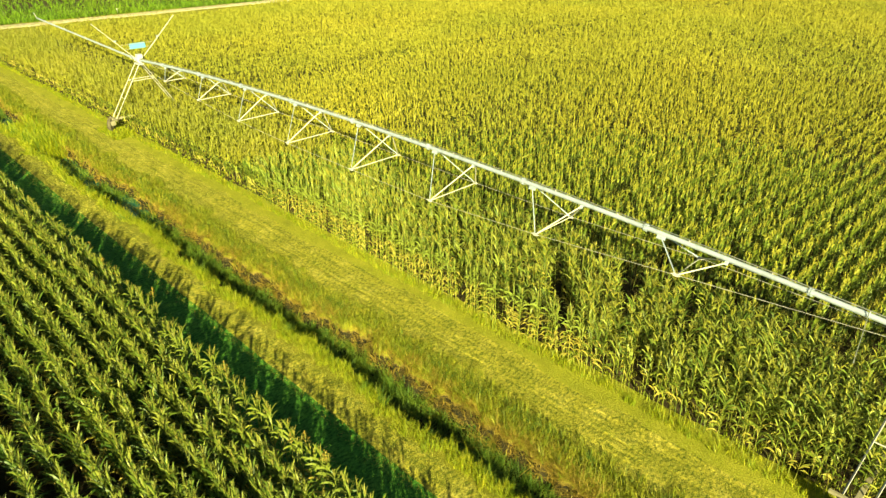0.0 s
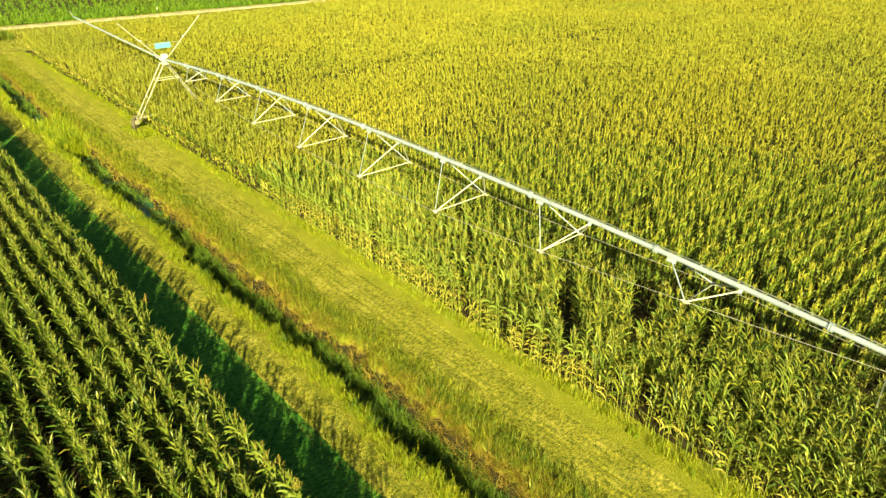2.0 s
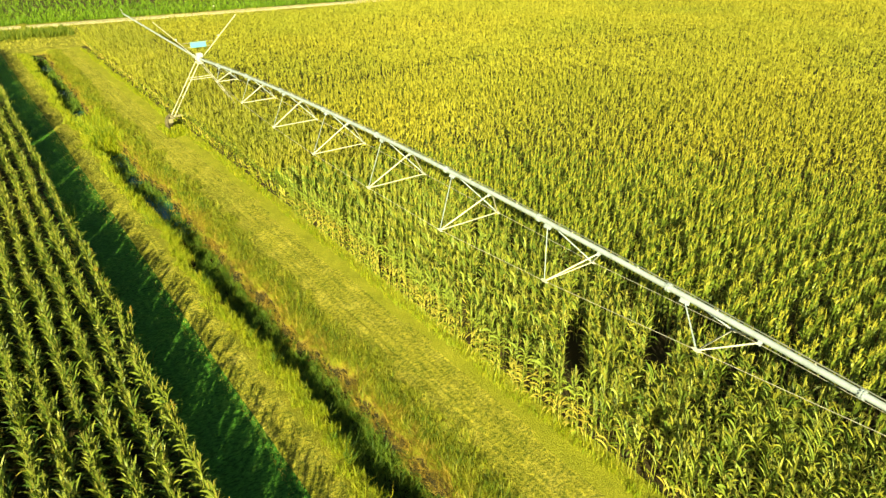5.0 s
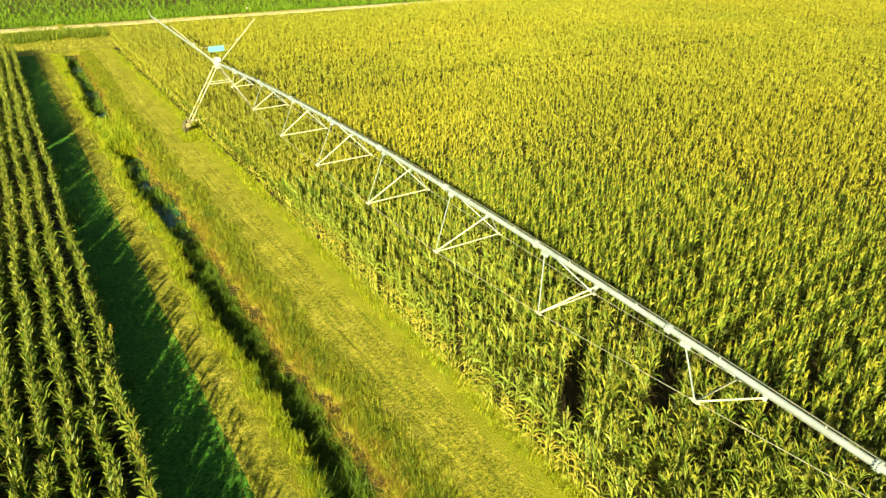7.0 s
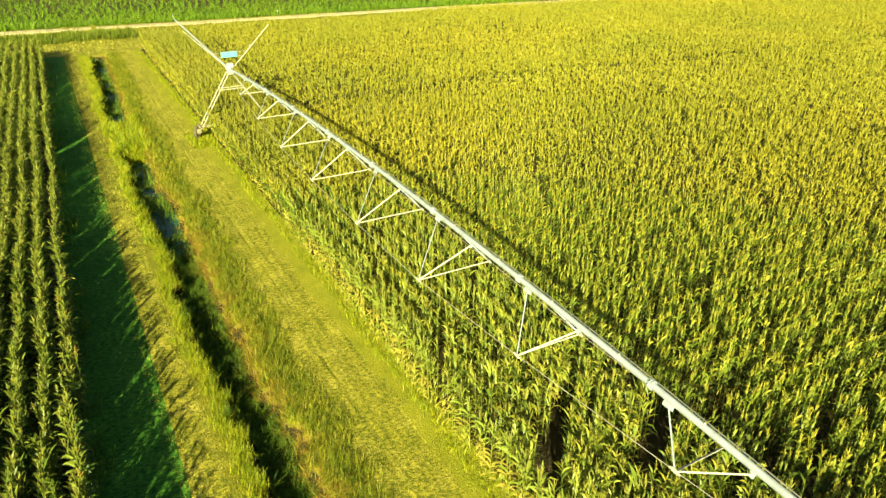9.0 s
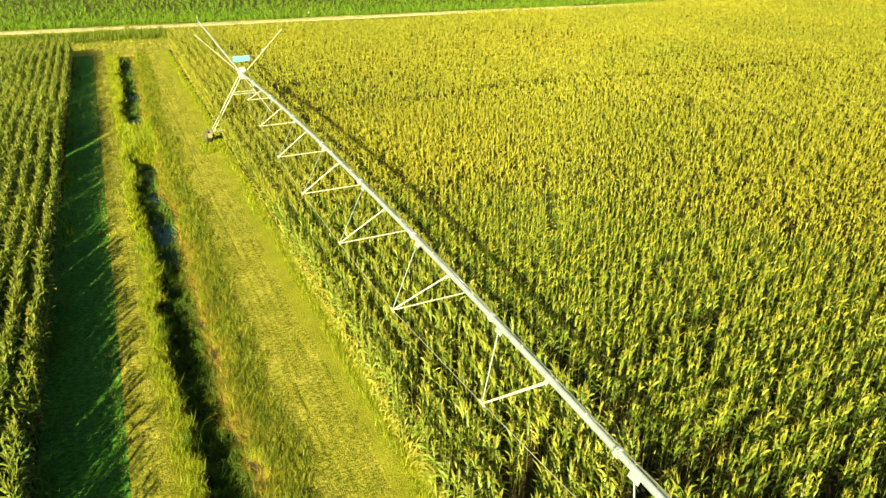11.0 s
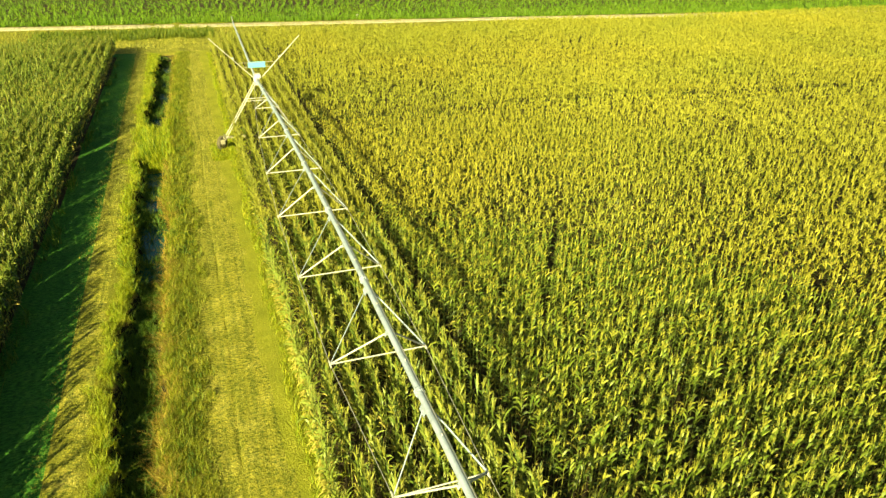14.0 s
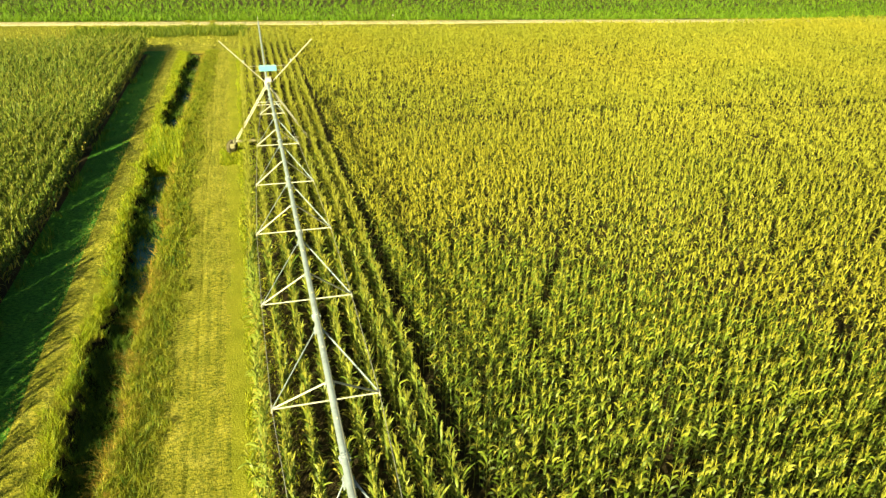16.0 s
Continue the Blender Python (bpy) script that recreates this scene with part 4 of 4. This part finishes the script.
for k, (x, y) in enumerate(singles[:130]):
    corn_plant(float(x), float(y), k, EDGE_LEAVES, EDGE_TASSELS, "tall yellow-green corn plant at the edge of the mown strip", "corn plants of the edge row", 0.7)
for k, (x, y) in enumerate(left_singles[:120]):
    corn_plant(float(x), float(y), 300 + k, LEFT_LEAVES, LEFT_TASSELS, "dark green corn plant at the edge of shaded grass", "corn plants beside the shaded grass", 0.15)


# ---- tall weeds at the edge of the green corn ----
def tall_weed(x, y, seed):
    """A thin stem with narrow leaves and an open brownish plume."""
    r = np.random.default_rng(seed)
    ob = thing("tall_weed", "tall thin weed with an open brownish seed plume", "weed", (x, y, float(height(x, y))), "weeds at the corn's edge")
    tall = r.uniform(2.3, 2.7)
    lean = r.normal(0, 0.12, 2)
    stem = [(lean[0] * q * q, lean[1] * q * q, tall * q) for q in np.linspace(-0.02, 1, 6)]
    part("stem", tube(bmesh.new(), stem, 0.009, 5), CORN_STALK, ob)
    for k in range(7):
        z = 0.6 + 0.2 * k
        leaf = new("leaf", blade_mesh(corn_leaf(r, 0.0, r.uniform(0, 6.28), r.uniform(0.3, 0.5), 0.03, 4, r.uniform(1.0, 2.4)), "leaf", WEED))
        leaf.parent = ob
        leaf.location = (lean[0] * (z / tall) ** 2, lean[1] * (z / tall) ** 2, z)
    t = Template()
    for k in range(26):
        az, q = r.uniform(0, 6.28), r.random()
        out, side = np.array([math.cos(az), math.sin(az), 0]), np.array([-math.sin(az), math.cos(az), 0])
        root = np.array([lean[0], lean[1], tall - 0.4 + 0.4 * q])
        spread = 0.2 * (1.15 - q) * r.uniform(0.6, 1.2)
        t.put(strip([root, root + out * spread * 0.6 + np.array([0, 0, 0.1]), root + out * spread + np.array([0, 0, 0.07])], [0.008, 0.022, 0], side), 0)
    v, f, _ = t.done()
    plume = new("plume", blade_mesh((v, f), "plume", GRASS_DRY))
    plume.parent = ob
    tagged(plume, "brownish seed plume", kind="stuff")


for k, (x, y) in enumerate(((-10.2, 4.75), (-8.95, 4.7), (-10.6, 4.45), (-24.3, 4.9), (-27.4, 4.95), (-25.2, 4.6), (-21.0, 4.85), (-14.6, 4.75))):
    tall_weed(x, y, 900 + k)
